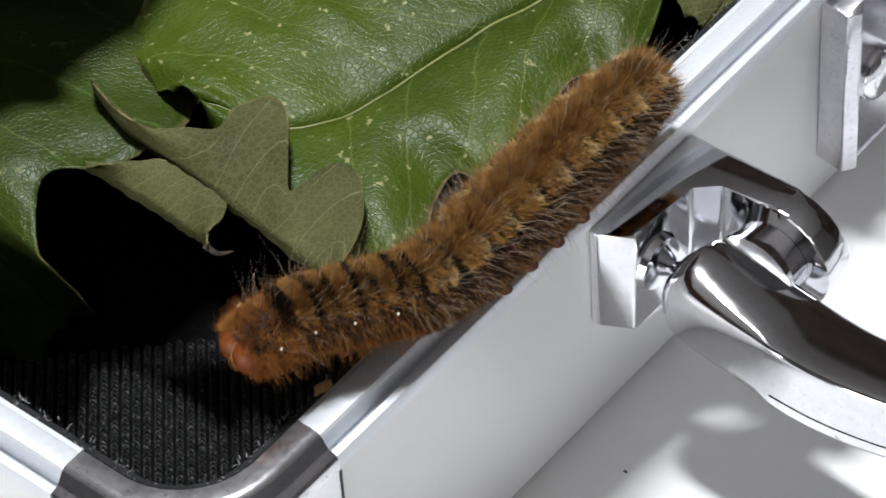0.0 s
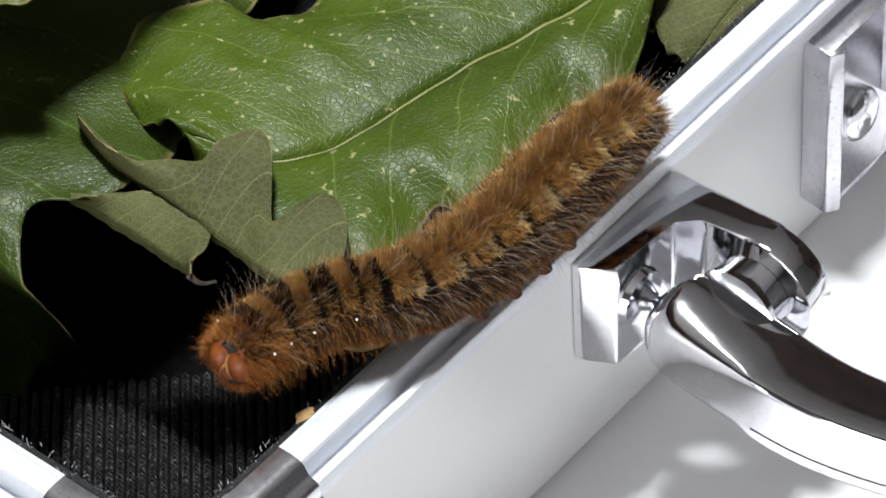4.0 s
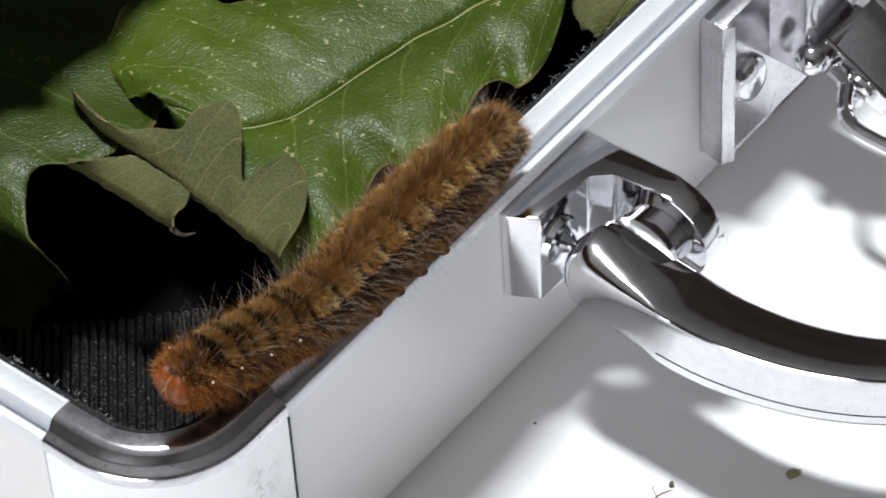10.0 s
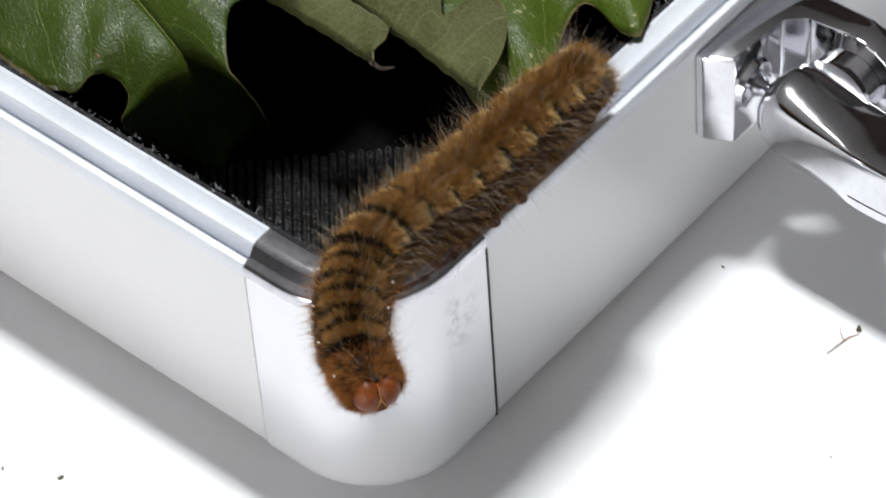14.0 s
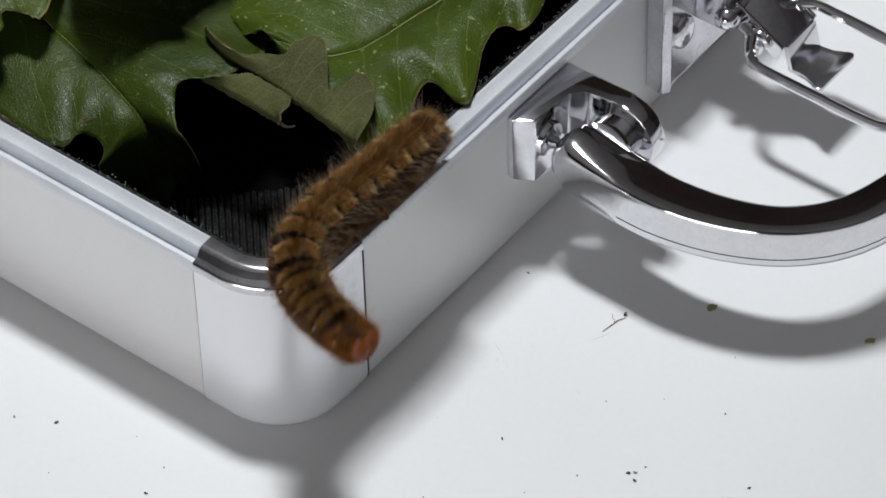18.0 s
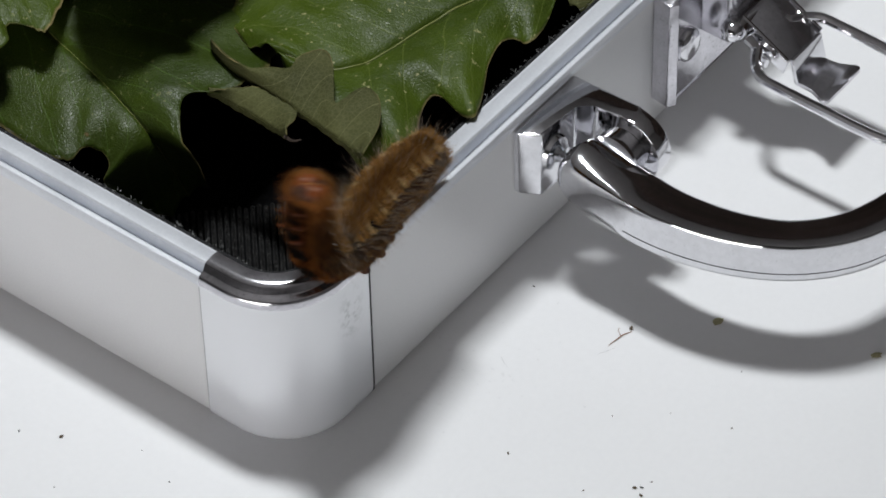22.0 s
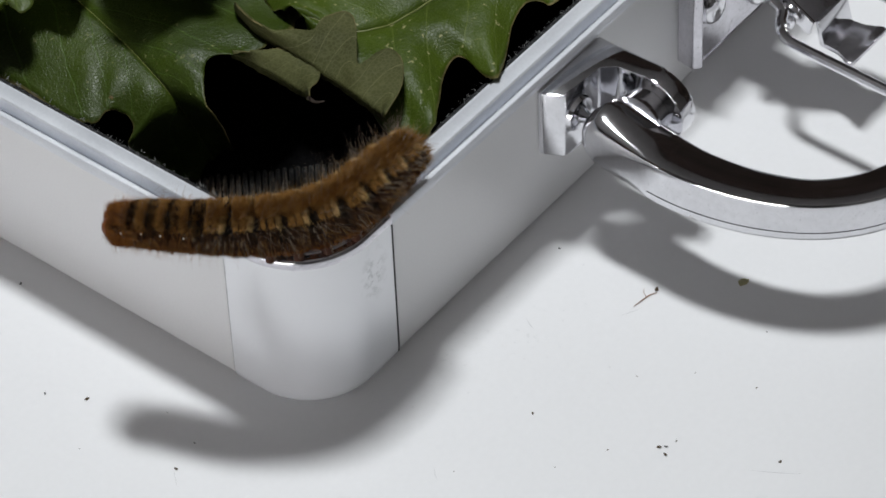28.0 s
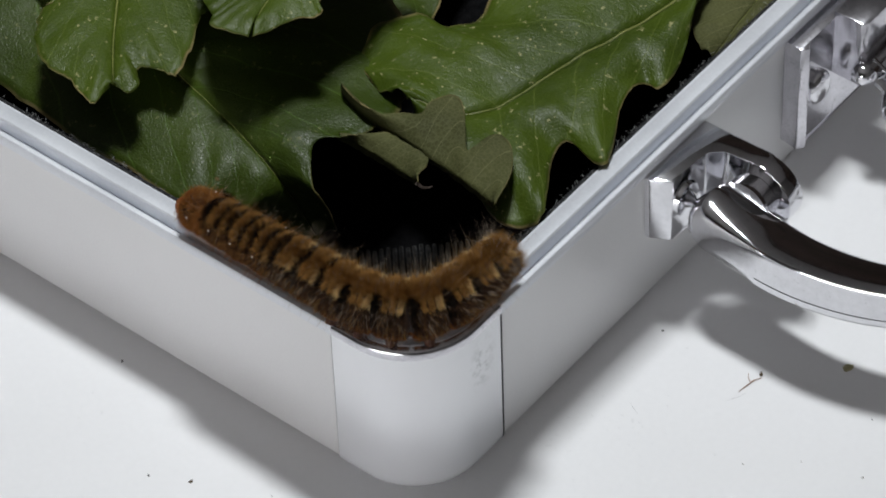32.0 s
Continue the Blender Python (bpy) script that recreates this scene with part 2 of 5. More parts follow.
# ---- room and table ----
def room():
    x0, x1, y0, y1, z0, z1, w = -2.2, 2.0, -2.2, 2.2, -0.75, 1.75, 0.1
    for name, b, mm in (
        ("wall_north", (x0 - w, y1, z0, x1 + w, y1 + w, z1), ROOM_BROWN),
        ("wall_south", (x0 - w, y0 - w, z0, x1 + w, y0, z1), ROOM_WALL),
        ("wall_east", (x1, y0, z0, x1 + w, y1, z1), ROOM_BROWN),
        ("ceiling", (x0 - w, y0 - w, z1, x1 + w, y1 + w, z1 + w), ROOM_CEILING),
        ("floor", (x0 - w, y0 - w, z0 - w, x1 + w, y1 + w, z0), ROOM_DARK),
    ):
        bm = bmesh.new()
        box(bm, *b)
        tagged(part(name, bm, mm, smooth=False), "plain dull " + name.split("_")[0] + " of the room", name.split("_")[0], kind="structure")

    # the west wall is opened for an added, unseen window behind the fill lamp
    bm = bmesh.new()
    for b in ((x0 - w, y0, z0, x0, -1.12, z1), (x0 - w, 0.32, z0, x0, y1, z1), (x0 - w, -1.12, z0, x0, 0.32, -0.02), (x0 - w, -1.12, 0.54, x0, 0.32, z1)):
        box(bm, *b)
    tagged(part("wall_west", bm, ROOM_WALL, smooth=False), "plain painted wall of the room, opened for the added window", "wall", kind="structure")
    win = thing("added_window_1", "added white window, unseen, set behind the fill lamp", "window", kind="structure")
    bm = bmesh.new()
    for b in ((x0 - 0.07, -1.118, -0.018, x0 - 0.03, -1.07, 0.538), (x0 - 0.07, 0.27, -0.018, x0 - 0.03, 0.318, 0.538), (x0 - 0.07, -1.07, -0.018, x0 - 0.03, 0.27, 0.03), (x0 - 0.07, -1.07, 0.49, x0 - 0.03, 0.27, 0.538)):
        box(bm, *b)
    part("added_window_frame", bm, TABLE_WHITE, win, smooth=False)
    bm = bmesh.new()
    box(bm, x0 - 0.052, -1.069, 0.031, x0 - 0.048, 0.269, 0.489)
    pane = part("pane", bm, mat("added_window_glass", (0.9, 0.95, 1.0), 0.02, 0.0, Transmission_Weight=1.0), win, smooth=False)
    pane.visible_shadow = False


room()


def table():
    t = thing("table", "plain white smooth table standing under the case", "table", pose(0.15, 0.1, -0.75))
    bm = bmesh.new()
    box(bm, -0.8, -0.55, 0.722, 0.8, 0.55, 0.75, 0.003)
    part("tabletop", bm, TABLE_WHITE, t)
    for sx in (-1, 1):
        for sy in (-1, 1):
            bm = bmesh.new()
            box(bm, sx * 0.72 - 0.025, sy * 0.47 - 0.025, 0.0, sx * 0.72 + 0.025, sy * 0.47 + 0.025, 0.7218, 0.003)
            part("leg", bm, TABLE_WHITE, t)


table()

# ---- aluminium case ----
LX, LY, RC = 0.236, 0.172, 0.0122
SEAM_X, SEAM_Y = 0.0186, 0.0176
case = thing("aluminium_case", "open silver aluminium case with chrome corners on the white table", "case")


def corner_path(cx, cy, start, n=18, first=0.0, last=0.0):
    """Round one corner of the case from the angle start, anticlockwise; first and last: straight ends."""
    path = []
    for i in range(n + 1):
        a = start + math.pi / 2 * i / n
        o = Vector((math.cos(a), math.sin(a)))
        path.append((Vector((cx, cy)) + o * RC, -o))
    if first:
        d = Vector((math.sin(start), -math.cos(start)))
        path.insert(0, (path[0][0] + d * first, path[0][1]))
    if last:
        a = start + math.pi / 2
        d = Vector((-math.sin(a), math.cos(a)))
        path.append((path[-1][0] + d * last, path[-1][1]))
    return path


CORNERS = [(RC, RC, math.pi), (LX - RC, RC, 1.5 * math.pi), (LX - RC, LY - RC, 0.0), (RC, LY - RC, 0.5 * math.pi)]


def scaled(profile):
    return [(d * MM, z * MM) for d, z in profile]


PANEL_PROFILE = scaled([(0, 31.6), (0, 2.6), (0.15, 1.6), (0.6, 0.8), (1.3, 0.3), (2.4, 0.05), (2.4, 1.2), (1.5, 2.6), (1.2, 31.6)])
CORNER_PROFILE = scaled([(-0.35, 31.0), (-0.35, 2.8), (-0.2, 1.7), (0.3, 0.8), (1.1, 0.25), (2.6, 0.0), (2.6, 0.04), (1.2, 0.5), (0.2, 1.6), (-0.02, 2.8), (-0.02, 31.0)])
RAIL_PROFILE = scaled([(-1.0, 31.2), (-1.05, 31.4), (-1.05, 33.0), (-0.9, 33.25), (-0.2, 33.3), (0.0, 33.1), (0.1, 32.2), (0.8, 32.2), (0.9, 34.5), (1.1, 34.75), (3.2, 34.85), (3.45, 34.7), (3.5, 34.25), (4.2, 34.2), (4.2, 33.85), (3.3, 33.8), (3.2, 31.2)])
CAP_PROFILE = scaled([(-0.85, 31.3), (-1.05, 31.5), (-1.12, 32.3), (-1.02, 32.9), (-0.65, 33.3), (0.0, 33.45), (0.3, 33.75), (0.75, 34.6), (1.2, 34.95), (1.9, 35.06), (3.6, 35.05), (3.9, 34.8), (3.9, 33.8), (3.2, 33.6), (1.4, 31.3)])

for cx, cy, start in CORNERS:
    # straight ends run to the seams
    ex, ey = SEAM_X - RC, SEAM_Y - RC
    along = (ey, ex) if start in (math.pi, 0.0) else (ex, ey)
    bm = bmesh.new()
    sweep(bm, corner_path(cx, cy, start, 22, *along), CORNER_PROFILE)
    part("corner_plate", bm, CORNER, case, "satin silver metal corner plate with faint scuffs")
    bm = bmesh.new()
    sweep(bm, corner_path(cx, cy, start, 22, along[0] - 0.0006, along[1] - 0.0006), CAP_PROFILE)
    part("corner_cap", bm, CHROME_WORN_DIM, case, "polished chrome cap on the rim corner")
    for k, end in ((0, along[0]), (1, along[1])):
        path = corner_path(cx, cy, start, 4, *along)
        p, n = path[0] if k == 0 else path[-1]
        d = Vector((-n[1], n[0])) if k == 0 else Vector((n[1], -n[0]))
        bm = bmesh.new()
        wide = 0.00034 if n[1] > 0.5 else 0.0001
        sweep(bm, [(p - d * 0.00002, n), (p + d * wide, n)], scaled([(-0.39, 31.0), (-0.39, 2.8), (-0.24, 1.7), (0.6, 1.0), (0.6, 31.0)]))
        part("seam", bm, BLACK if n[1] > 0.5 else SEAM_GREY, case, "thin joint beside the corner plate")

for a, b, n in (
    ((SEAM_X, 0), (LX - SEAM_X, 0), (0, 1)),
    ((LX, SEAM_Y), (LX, LY - SEAM_Y), (-1, 0)),
    ((LX - SEAM_X, LY), (SEAM_X, LY), (0, -1)),
    ((0, LY - SEAM_Y), (0, SEAM_Y), (1, 0)),
):
    a, b, n = Vector(a), Vector(b), Vector(n)
    d = (b - a).normalized() * 0.0002
    bm = bmesh.new()
    sweep(bm, [(a + d, n), (b - d, n)], PANEL_PROFILE)
    part("side_panel", bm, PANEL, case, "plain silver-grey side panel")
    bm = bmesh.new()
    sweep(bm, [(a - d * 3, n), (b + d * 3, n)], RAIL_PROFILE)
    part("rim_rail", bm, RAIL, case, "bright grooved aluminium rim rail")

# black lining and floor of the tray
bm = bmesh.new()
loop = []
for cx, cy, start in CORNERS:
    loop += corner_path(cx, cy, start, 8)
sweep(bm, loop + loop[:1], scaled([(3.5, 33.6), (4.3, 34.0), (5.0, 33.9), (5.4, 33.2), (5.6, 3.0), (2.4, 1.4), (2.5, 33.0)]), caps=False)
part("lining", bm, FELT, case, "black felt lining inside the rim")
bm = bmesh.new()
box(bm, 0.0046, 0.0046, 0.0004, LX - 0.0046, LY - 0.0046, 0.0016)
part("bottom_panel", bm, PANEL, case, smooth=False)

# pale lint caught on the felt along the rim
rng = random.Random(31)
verts, faces = [], []
for _ in range(1500):
    u = rng.uniform(0.006, 0.15)
    d = rng.uniform(0.0037, 0.0056)
    p = Vector((u, d, 0.0339)) if rng.random() < 0.5 else Vector((d, u, 0.0339))
    e = Vector((rng.gauss(0, 1), rng.gauss(0, 1), abs(rng.gauss(0, 0.6)))).normalized() * rng.uniform(0.0002, 0.0007)
    s = e.cross(Vector((0, 0, 1))).normalized() * rng.uniform(0.000015, 0.00005)
    k = len(verts)
    verts += [p - s, p + s, p + e + s, p + e - s]
    faces.append((k, k + 1, k + 2, k + 3))
me = bpy.data.meshes.new("lint")
me.from_pydata([tuple(v) for v in verts], [], faces)
me.materials.append(varied("pale_lint", (0.06, 0.06, 0.06), (0.3, 0.3, 0.3), 600, rough=0.9))
lint = new("lint", me)
lint.parent = case
lint["label"] = "pale lint on the felt edge"
tagged(lint, kind="stuff")

# ribbed black cloth on the bottom of the tray
CLOTH = mat("ribbed_black_cloth", (0.012, 0.012, 0.013), 0.5, Specular_IOR_Level=0.6)
co = node(CLOTH, "ShaderNodeTexCoord")
turn = node(CLOTH, "ShaderNodeMapping", Rotation=(0, 0, radians(40)))
join(CLOTH, co, "Object", turn, "Vector")
speck = node(CLOTH, "ShaderNodeTexNoise", Scale=2600.0, Detail=3.0)
join(CLOTH, turn, "Vector", speck, "Vector")
cr = ramp(CLOTH, [(0.42, (0.014, 0.014, 0.0142)), (0.58, (0.042, 0.0415, 0.041)), (0.72, (0.24, 0.235, 0.225))])
join(CLOTH, speck, "Fac", cr, "Fac")
join(CLOTH, cr, "Color", bsdf(CLOTH), "Base Color")


# near-black floor: the leaves' shade in the gap is put into its colour
FELT_SHADE = varied("shade_black_felt", (0.002, 0.002, 0.0022), (0.007, 0.007, 0.0075), 900, rough=0.95, bump=0.0002, fine=3500, Specular_IOR_Level=0.05)


def cloth():
    """Rows of small raised ribs, knitted in rows."""
    bm = bmesh.new()
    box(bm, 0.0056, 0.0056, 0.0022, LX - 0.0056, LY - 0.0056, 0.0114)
    part("shade_floor_felt", bm, FELT_SHADE, case, "near-black felt floor with the leaf shade in its colour", smooth=False)
    bm = bmesh.new()
    rng = random.Random(4)
    a = radians(42)
    ux, uy = Vector((math.cos(a), math.sin(a), 0)), Vector((-math.sin(a), math.cos(a), 0))
    verts, faces = [], []
    for i in range(-34, 34):
        for j in range(0, 130):
            p = Vector((0.004, 0.004, 0.0118)) + uy * i * 0.00108 + ux * (j + 0.5 * (i % 2)) * 0.00058
            # ribs are left off where the floor stands for leaf shade
            if not (0.0058 < p.x and 0.0058 < p.y and p.x + p.y < 0.066):
                continue
            k = len(verts)
            h = 0.0004 + rng.random() * 0.00025
            l, w = 0.00026, 0.00036
            for sx, sy, sz in ((-1, -1, 0), (1, -1, 0), (1, 1, 0), (-1, 1, 0)):
                verts.append(p + ux * l * sx + uy * w * sy + Vector((0, 0, -0.0001)))
            verts.append(p + Vector((0, 0, h)) - ux * 0.0001)
            verts.append(p + Vector((0, 0, h)) + ux * 0.0001)
            faces += [(k, k + 1, k + 5, k + 4), (k + 2, k + 3, k + 4, k + 5), (k + 1, k + 2, k + 5), (k + 3, k, k + 4)]
    vs = [bm.verts.new(v) for v in verts]
    for f in faces:
        bm.faces.new([vs[q] for q in f])
    part("cloth", bm, CLOTH, case, "corner of ribbed black cloth, ending where the shade begins")


cloth()

# ---- handle ----
HZ = 0.0212


def prism(bm, outline, axis, lo, hi, bevel=0.0):
    """Extrude a flat outline along x or z."""
    put = (lambda a, b, c: (c, a, b)) if axis == "x" else (lambda a, b, c: (a, b, c))
    lo_v = [bm.verts.new(put(a * MM, b * MM, lo * MM)) for a, b in outline]
    hi_v = [bm.verts.new(put(a * MM, b * MM, hi * MM)) for a, b in outline]
    n = len(outline)
    fs = [bm.faces.new(lo_v[::-1]), bm.faces.new(hi_v)]
    for i in range(n):
        j = (i + 1) % n
        fs.append(bm.faces.new((lo_v[i], lo_v[j], hi_v[j], hi_v[i])))
    if bevel:
        edges = list({e for f in fs for e in f.edges})
        bmesh.ops.bevel(bm, geom=edges, offset=bevel * MM, segments=2, affect="EDGES", profile=0.5, clamp_overlap=True)


def mirror_x(bm, at):
    for v in bm.verts:
        v.co.x = 2 * at - v.co.x


def bracket(flip):
    name = "handle_bracket"
    bm = bmesh.new()
    prism(bm, [(56.1, 0), (56.1, -0.9), (57.9, -4.3), (66.8, -4.3), (68.9, -6.6), (68.9, -13.5), (72.6, -13.5), (72.6, 0)], "z", 16.2, 29.6, 0.6)
    if flip:
        mirror_x(bm, LX / 2)
    b = part(name, bm, CHROME, case, "polished chrome octagonal handle bracket")
    # rounded ear that carries the pivot
    bm = bmesh.new()
    ear = [(-4.0, 16.6), (-4.0, 29.58)] + [(-13.0 - 6.4 * math.sin(a), 23.2 + 6.4 * math.cos(a)) for a in [math.pi * k / 14 for k in range(15)]]
    prism(bm, ear, "x", 68.95, 72.65, 0.4)
    if flip:
        mirror_x(bm, LX / 2)
    part("ear", bm, CHROME, b)
    bm = bmesh.new()
    disc(bm, pose(0.0672, -0.0128, 0.0232, 0, 90, 0), 0.0047, 0.0034, 24, 0.0006)
    ball(bm, (0.0655, -0.0122, 0.0232), 0.0023, 16, 10)
    if flip:
        mirror_x(bm, LX / 2)
    part("pivot", bm, CHROME, b, "round chrome pivot pin")
    bm = bmesh.new()
    disc(bm, pose(0.0612, -0.0044, 0.0236, 90, 0, 0), 0.0034, 0.0012, 20, 0.0005)
    if flip:
        mirror_x(bm, LX / 2)
    part("boss", bm, CHROME, b)


bracket(False)
bracket(True)


def handle_line():
    half = [(63.4, -6.6), (62.8, -9.5), (62.4, -17), (62.1, -27.2), (64.4, -37.8), (69.6, -47.0), (79.0, -53.6), (95.8, -57.0), (118.0, -57.8)]
    pts = spline([Vector((x, y, 0)) for x, y in half], 40)
    return pts + [Vector((2 * LX / 2 / MM - p.x, p.y, 0)) for p in pts[-2::-1]]


def grip():
    line = handle_line()
    n = len(line)
    for name, lo, hi, material, label, wide in (
        ("handle", -1.0, 1.0, CHROME, "heavy curved chrome carrying handle", 0.0),
        ("handle_seam", -0.36, -0.33, BLACK, "thin dark line along the handle", 0.03),
    ):
        bm = bmesh.new()
        rings = []
        for i, p in enumerate(line):
            d = (line[min(i + 1, n - 1)] - line[max(i - 1, 0)]).normalized()
            side = Vector((d.y, -d.x, 0))
            e = min(i, n - 1 - i) / 40
            if wide and e < 0.3:
                continue
            grow = min(1.0, 0.3 + 0.7 * math.sqrt(e / 0.12)) if e < 0.12 else 1.0
            w = (5.5 - 1.7 * min(1, e * 1.7)) * grow + wide
            h = (4.7 - 0.9 * min(1, e * 1.7)) * grow
            rise = 1 + 0.3 * max(0.0, 1 - abs(e - 0.1) * 5)
            # upright flanks, a crisp shoulder, a low domed back
            half = [(0.0, 1.0), (0.45, 0.985), (0.82, 0.95), (0.92, 0.92), (0.97, 0.85), (0.995, 0.74), (1.0, 0.55), (1.0, -0.2), (1.0, -0.62), (1.0, -0.68), (0.99, -0.95), (0.94, -1.08), (0.75, -1.14), (0.0, -1.15)]
            ring = []
            if wide:
                shape = [(w, -0.62), (w + 0.02, -0.62), (w + 0.02, -0.655), (w, -0.655)]
                shape = [(q, v * h) for q, v in shape]
            else:
                blunt = max(0.0, 1 - e / 0.3) ** 0.7
                oval = [(math.sin(math.pi * k / 13), math.cos(math.pi * k / 13)) for k in range(14)]
                mixed = [(q + (oq - q) * blunt, v + (ov * 1.08 - v) * blunt) for (q, v), (oq, ov) in zip(half, oval)]
                shape = [(q * w, v * h * (rise if v > 0 else 1)) for q, v in mixed]
                shape += [(-q, v) for q, v in shape[-2:0:-1]]
                # the back leans away from the outer shoulder
                shape = [(q, v + (0.16 * (1 - blunt) * (q - w) if v > 0.4 * h else 0.0)) for q, v in shape]
            for q, v in shape:
                ring.append(bm.verts.new((p + side * q + Vector((0, 0, HZ / MM + v - 0.2))) * MM))
            rings.append(ring)
        for a, b in zip(rings, rings[1:]):
            for k in range(len(a)):
                j = (k + 1) % len(a)
                bm.faces.new((a[k], a[j], b[j], b[k]))
        if not wide:
            for r in (rings[0], rings[-1]):
                q = [bm.verts.new(Vector(v.co) * 0.5 + sum((Vector(u.co) for u in r), Vector()) / len(r) * 0.5 + Vector((0, 0.0016, 0))) for v in r]
                for k in range(len(r)):
                    j = (k + 1) % len(r)
                    bm.faces.new((r[k], r[j], q[j], q[k]))
                bm.faces.new(q)
            g = part(name, bm, CHROME, case, label)
        else:
            part("seam_line", bm, material, g, label)


grip()


# ---- latch ----
def latch():
    bm = bmesh.new()
    prism(bm, [(94.6, 0), (94.2, -3.6), (95.6, -4.6), (97.0, -3.2), (121.0, -3.2), (121.8, -4.6), (123.4, -3.6), (123.0, 0)], "z", 7.6, 30.4, 0.3)
    # on the latch the darker chrome base stands for dark reflections
    back = part("latch_plate", bm, CHROME_WORN_DIM, case, "chrome latch plate screwed to the front panel")
    for x in (100.2, 118.0):
        bm = bmesh.new()
        ball(bm, (x * MM, -0.0034, 0.0176), 0.0029, 18, 10, (1, 0.55, 1.15))
        part("screw", bm, CHROME, back, "domed chrome screw head")
    bm = bmesh.new()
    prism(bm, [(104.4, -3.0), (104.4, -8.6), (105.4, -9.4), (112.8, -9.4), (113.6, -8.6), (113.6, -3.0)], "z", 17.5, 31.4, 0.3)
    part("hinge_block", bm, CHROME_WORN_DIM, back)
    bm = bmesh.new()
    disc(bm, pose(0.1085, -0.0104, 0.0215, 0, 90, 0), 0.0021, 0.009, 18, 0.0002)
    ball(bm, (0.1038, -0.0098, 0.0215), 0.0021, 16, 10)
    part("hinge_pin", bm, CHROME, back)
    # lever that slopes out towards the table, folds down and ends in a flared foot
    bm = bmesh.new()
    prism(bm, [(0.0, 0.5), (0.3, -0.2), (-8.4, -5.3), (-8.9, -4.7)], "x", -4.9, 4.9, 0.12)
    lv = part("lever", bm, CHROME_WORN_DIM, case, "chrome latch lever hanging open", m=pose(0.1106, -0.0109, 0.0230))
    for x in (-4.9, 4.9):
        bm = bmesh.new()
        prism(bm, [(0.4, 0.9), (0.9, -1.6), (-2.5, -4.2), (-8.2, -7.4), (-9.0, -4.3)], "x", x - 0.35, x + 0.35, 0.15)
        part("flange", bm, CHROME, lv)
        bm = bmesh.new()
        tube(bm, [((x - 0.8) * MM, (-4.6 - 1.9 * math.cos(a)) * MM, (-4.6 + 1.9 * math.sin(a)) * MM) for a in [k * 0.5 for k in range(11)]], 0.0008, 8)
        part("curl", bm, CHROME, lv)
    bm = bmesh.new()
    prism(bm, [(-8.6, -4.6), (-8.9, -5.4), (-9.9, -9.5), (-10.7, -9.2), (-9.4, -4.4)], "x", -4.2, 4.2, 0.15)
    part("fold", bm, CHROME, lv)
    bm = bmesh.new()
    prism(bm, [(-4.0, -9.9), (4.0, -9.9), (3.7, -11.6), (4.0, -13.4), (4.9, -14.9), (5.6, -15.9), (5.5, -16.6), (4.8, -16.9), (-4.6, -16.9), (-5.2, -16.5), (-5.2, -15.8), (-4.4, -14.8), (-3.8, -13.2), (-3.7, -11.6)], "z", -9.9, -9.1, 0.15)
    part("foot", bm, CHROME_WORN_DIM, lv, "flared foot of the lever")
    # wire loop
    bm = bmesh.new()
    ring = [(104.2, -12.6, 20.8), (103.4, -15.0, 20.3), (101.0, -16.4, 19.9), (99.0, -18.8, 19.5), (98.7, -23.0, 19.3), (98.7, -32, 19.1), (99.0, -41.0, 18.8), (100.2, -44.2, 18.6), (103.5, -45.4, 18.6), (112.5, -45.4, 18.6), (115.8, -44.2, 18.6), (117.0, -41.0, 18.8), (117.3, -32, 19.1), (117.3, -23.0, 19.3), (117.0, -18.8, 19.5), (115.0, -16.4, 19.9), (112.6, -15.0, 20.3), (111.8, -12.6, 20.8)]
    tube(bm, spline([Vector(p) * MM for p in ring], 66), 0.00095, 10)
    part("wire_loop", bm, CHROME, case, "bent chrome wire loop of the latch")


latch()


# ---- bits on the table ----
BIT = varied("dry_leaf_bits", (0.05, 0.035, 0.02), (0.14, 0.1, 0.06), 900, rough=0.8, bump=0.0001)
BIT_PALE = varied("pale_leaf_bits", (0.22, 0.2, 0.1), (0.4, 0.37, 0.22), 900, rough=0.7, bump=0.0001)
BIT_GREY = varied("grey_dust_bits", (0.1, 0.1, 0.1), (0.2, 0.2, 0.2), 900, rough=0.9)
OCHRE = varied("ochre_crumb", (0.45, 0.26, 0.09), (0.62, 0.42, 0.2), 700, rough=0.7, bump=0.0002)


def speck_thing(x, y, size, seed, material, name, label, z=0.0, flat=0.45):
    rng = random.Random(seed)
    bm = bmesh.new()
    bmesh.ops.create_icosphere(bm, subdivisions=2, radius=size)
    for v in bm.verts:
        k = 0.55 + 0.8 * noise.noise(v.co / size * 1.3 + Vector((seed * 3.1, 0, 0)))
        v.co = Vector((v.co.x * (0.7 + k), v.co.y * (0.35 + k * 0.7), v.co.z * flat))
    low = min(v.co.z for v in bm.verts)
    for v in bm.verts:
        v.co.z -= low
    ob = part(name, bm, material, m=pose(x * MM, y * MM, z * MM, 0, 0, rng.random() * 360))
    tagged(ob, label, "crumb", "crumbs on the table")


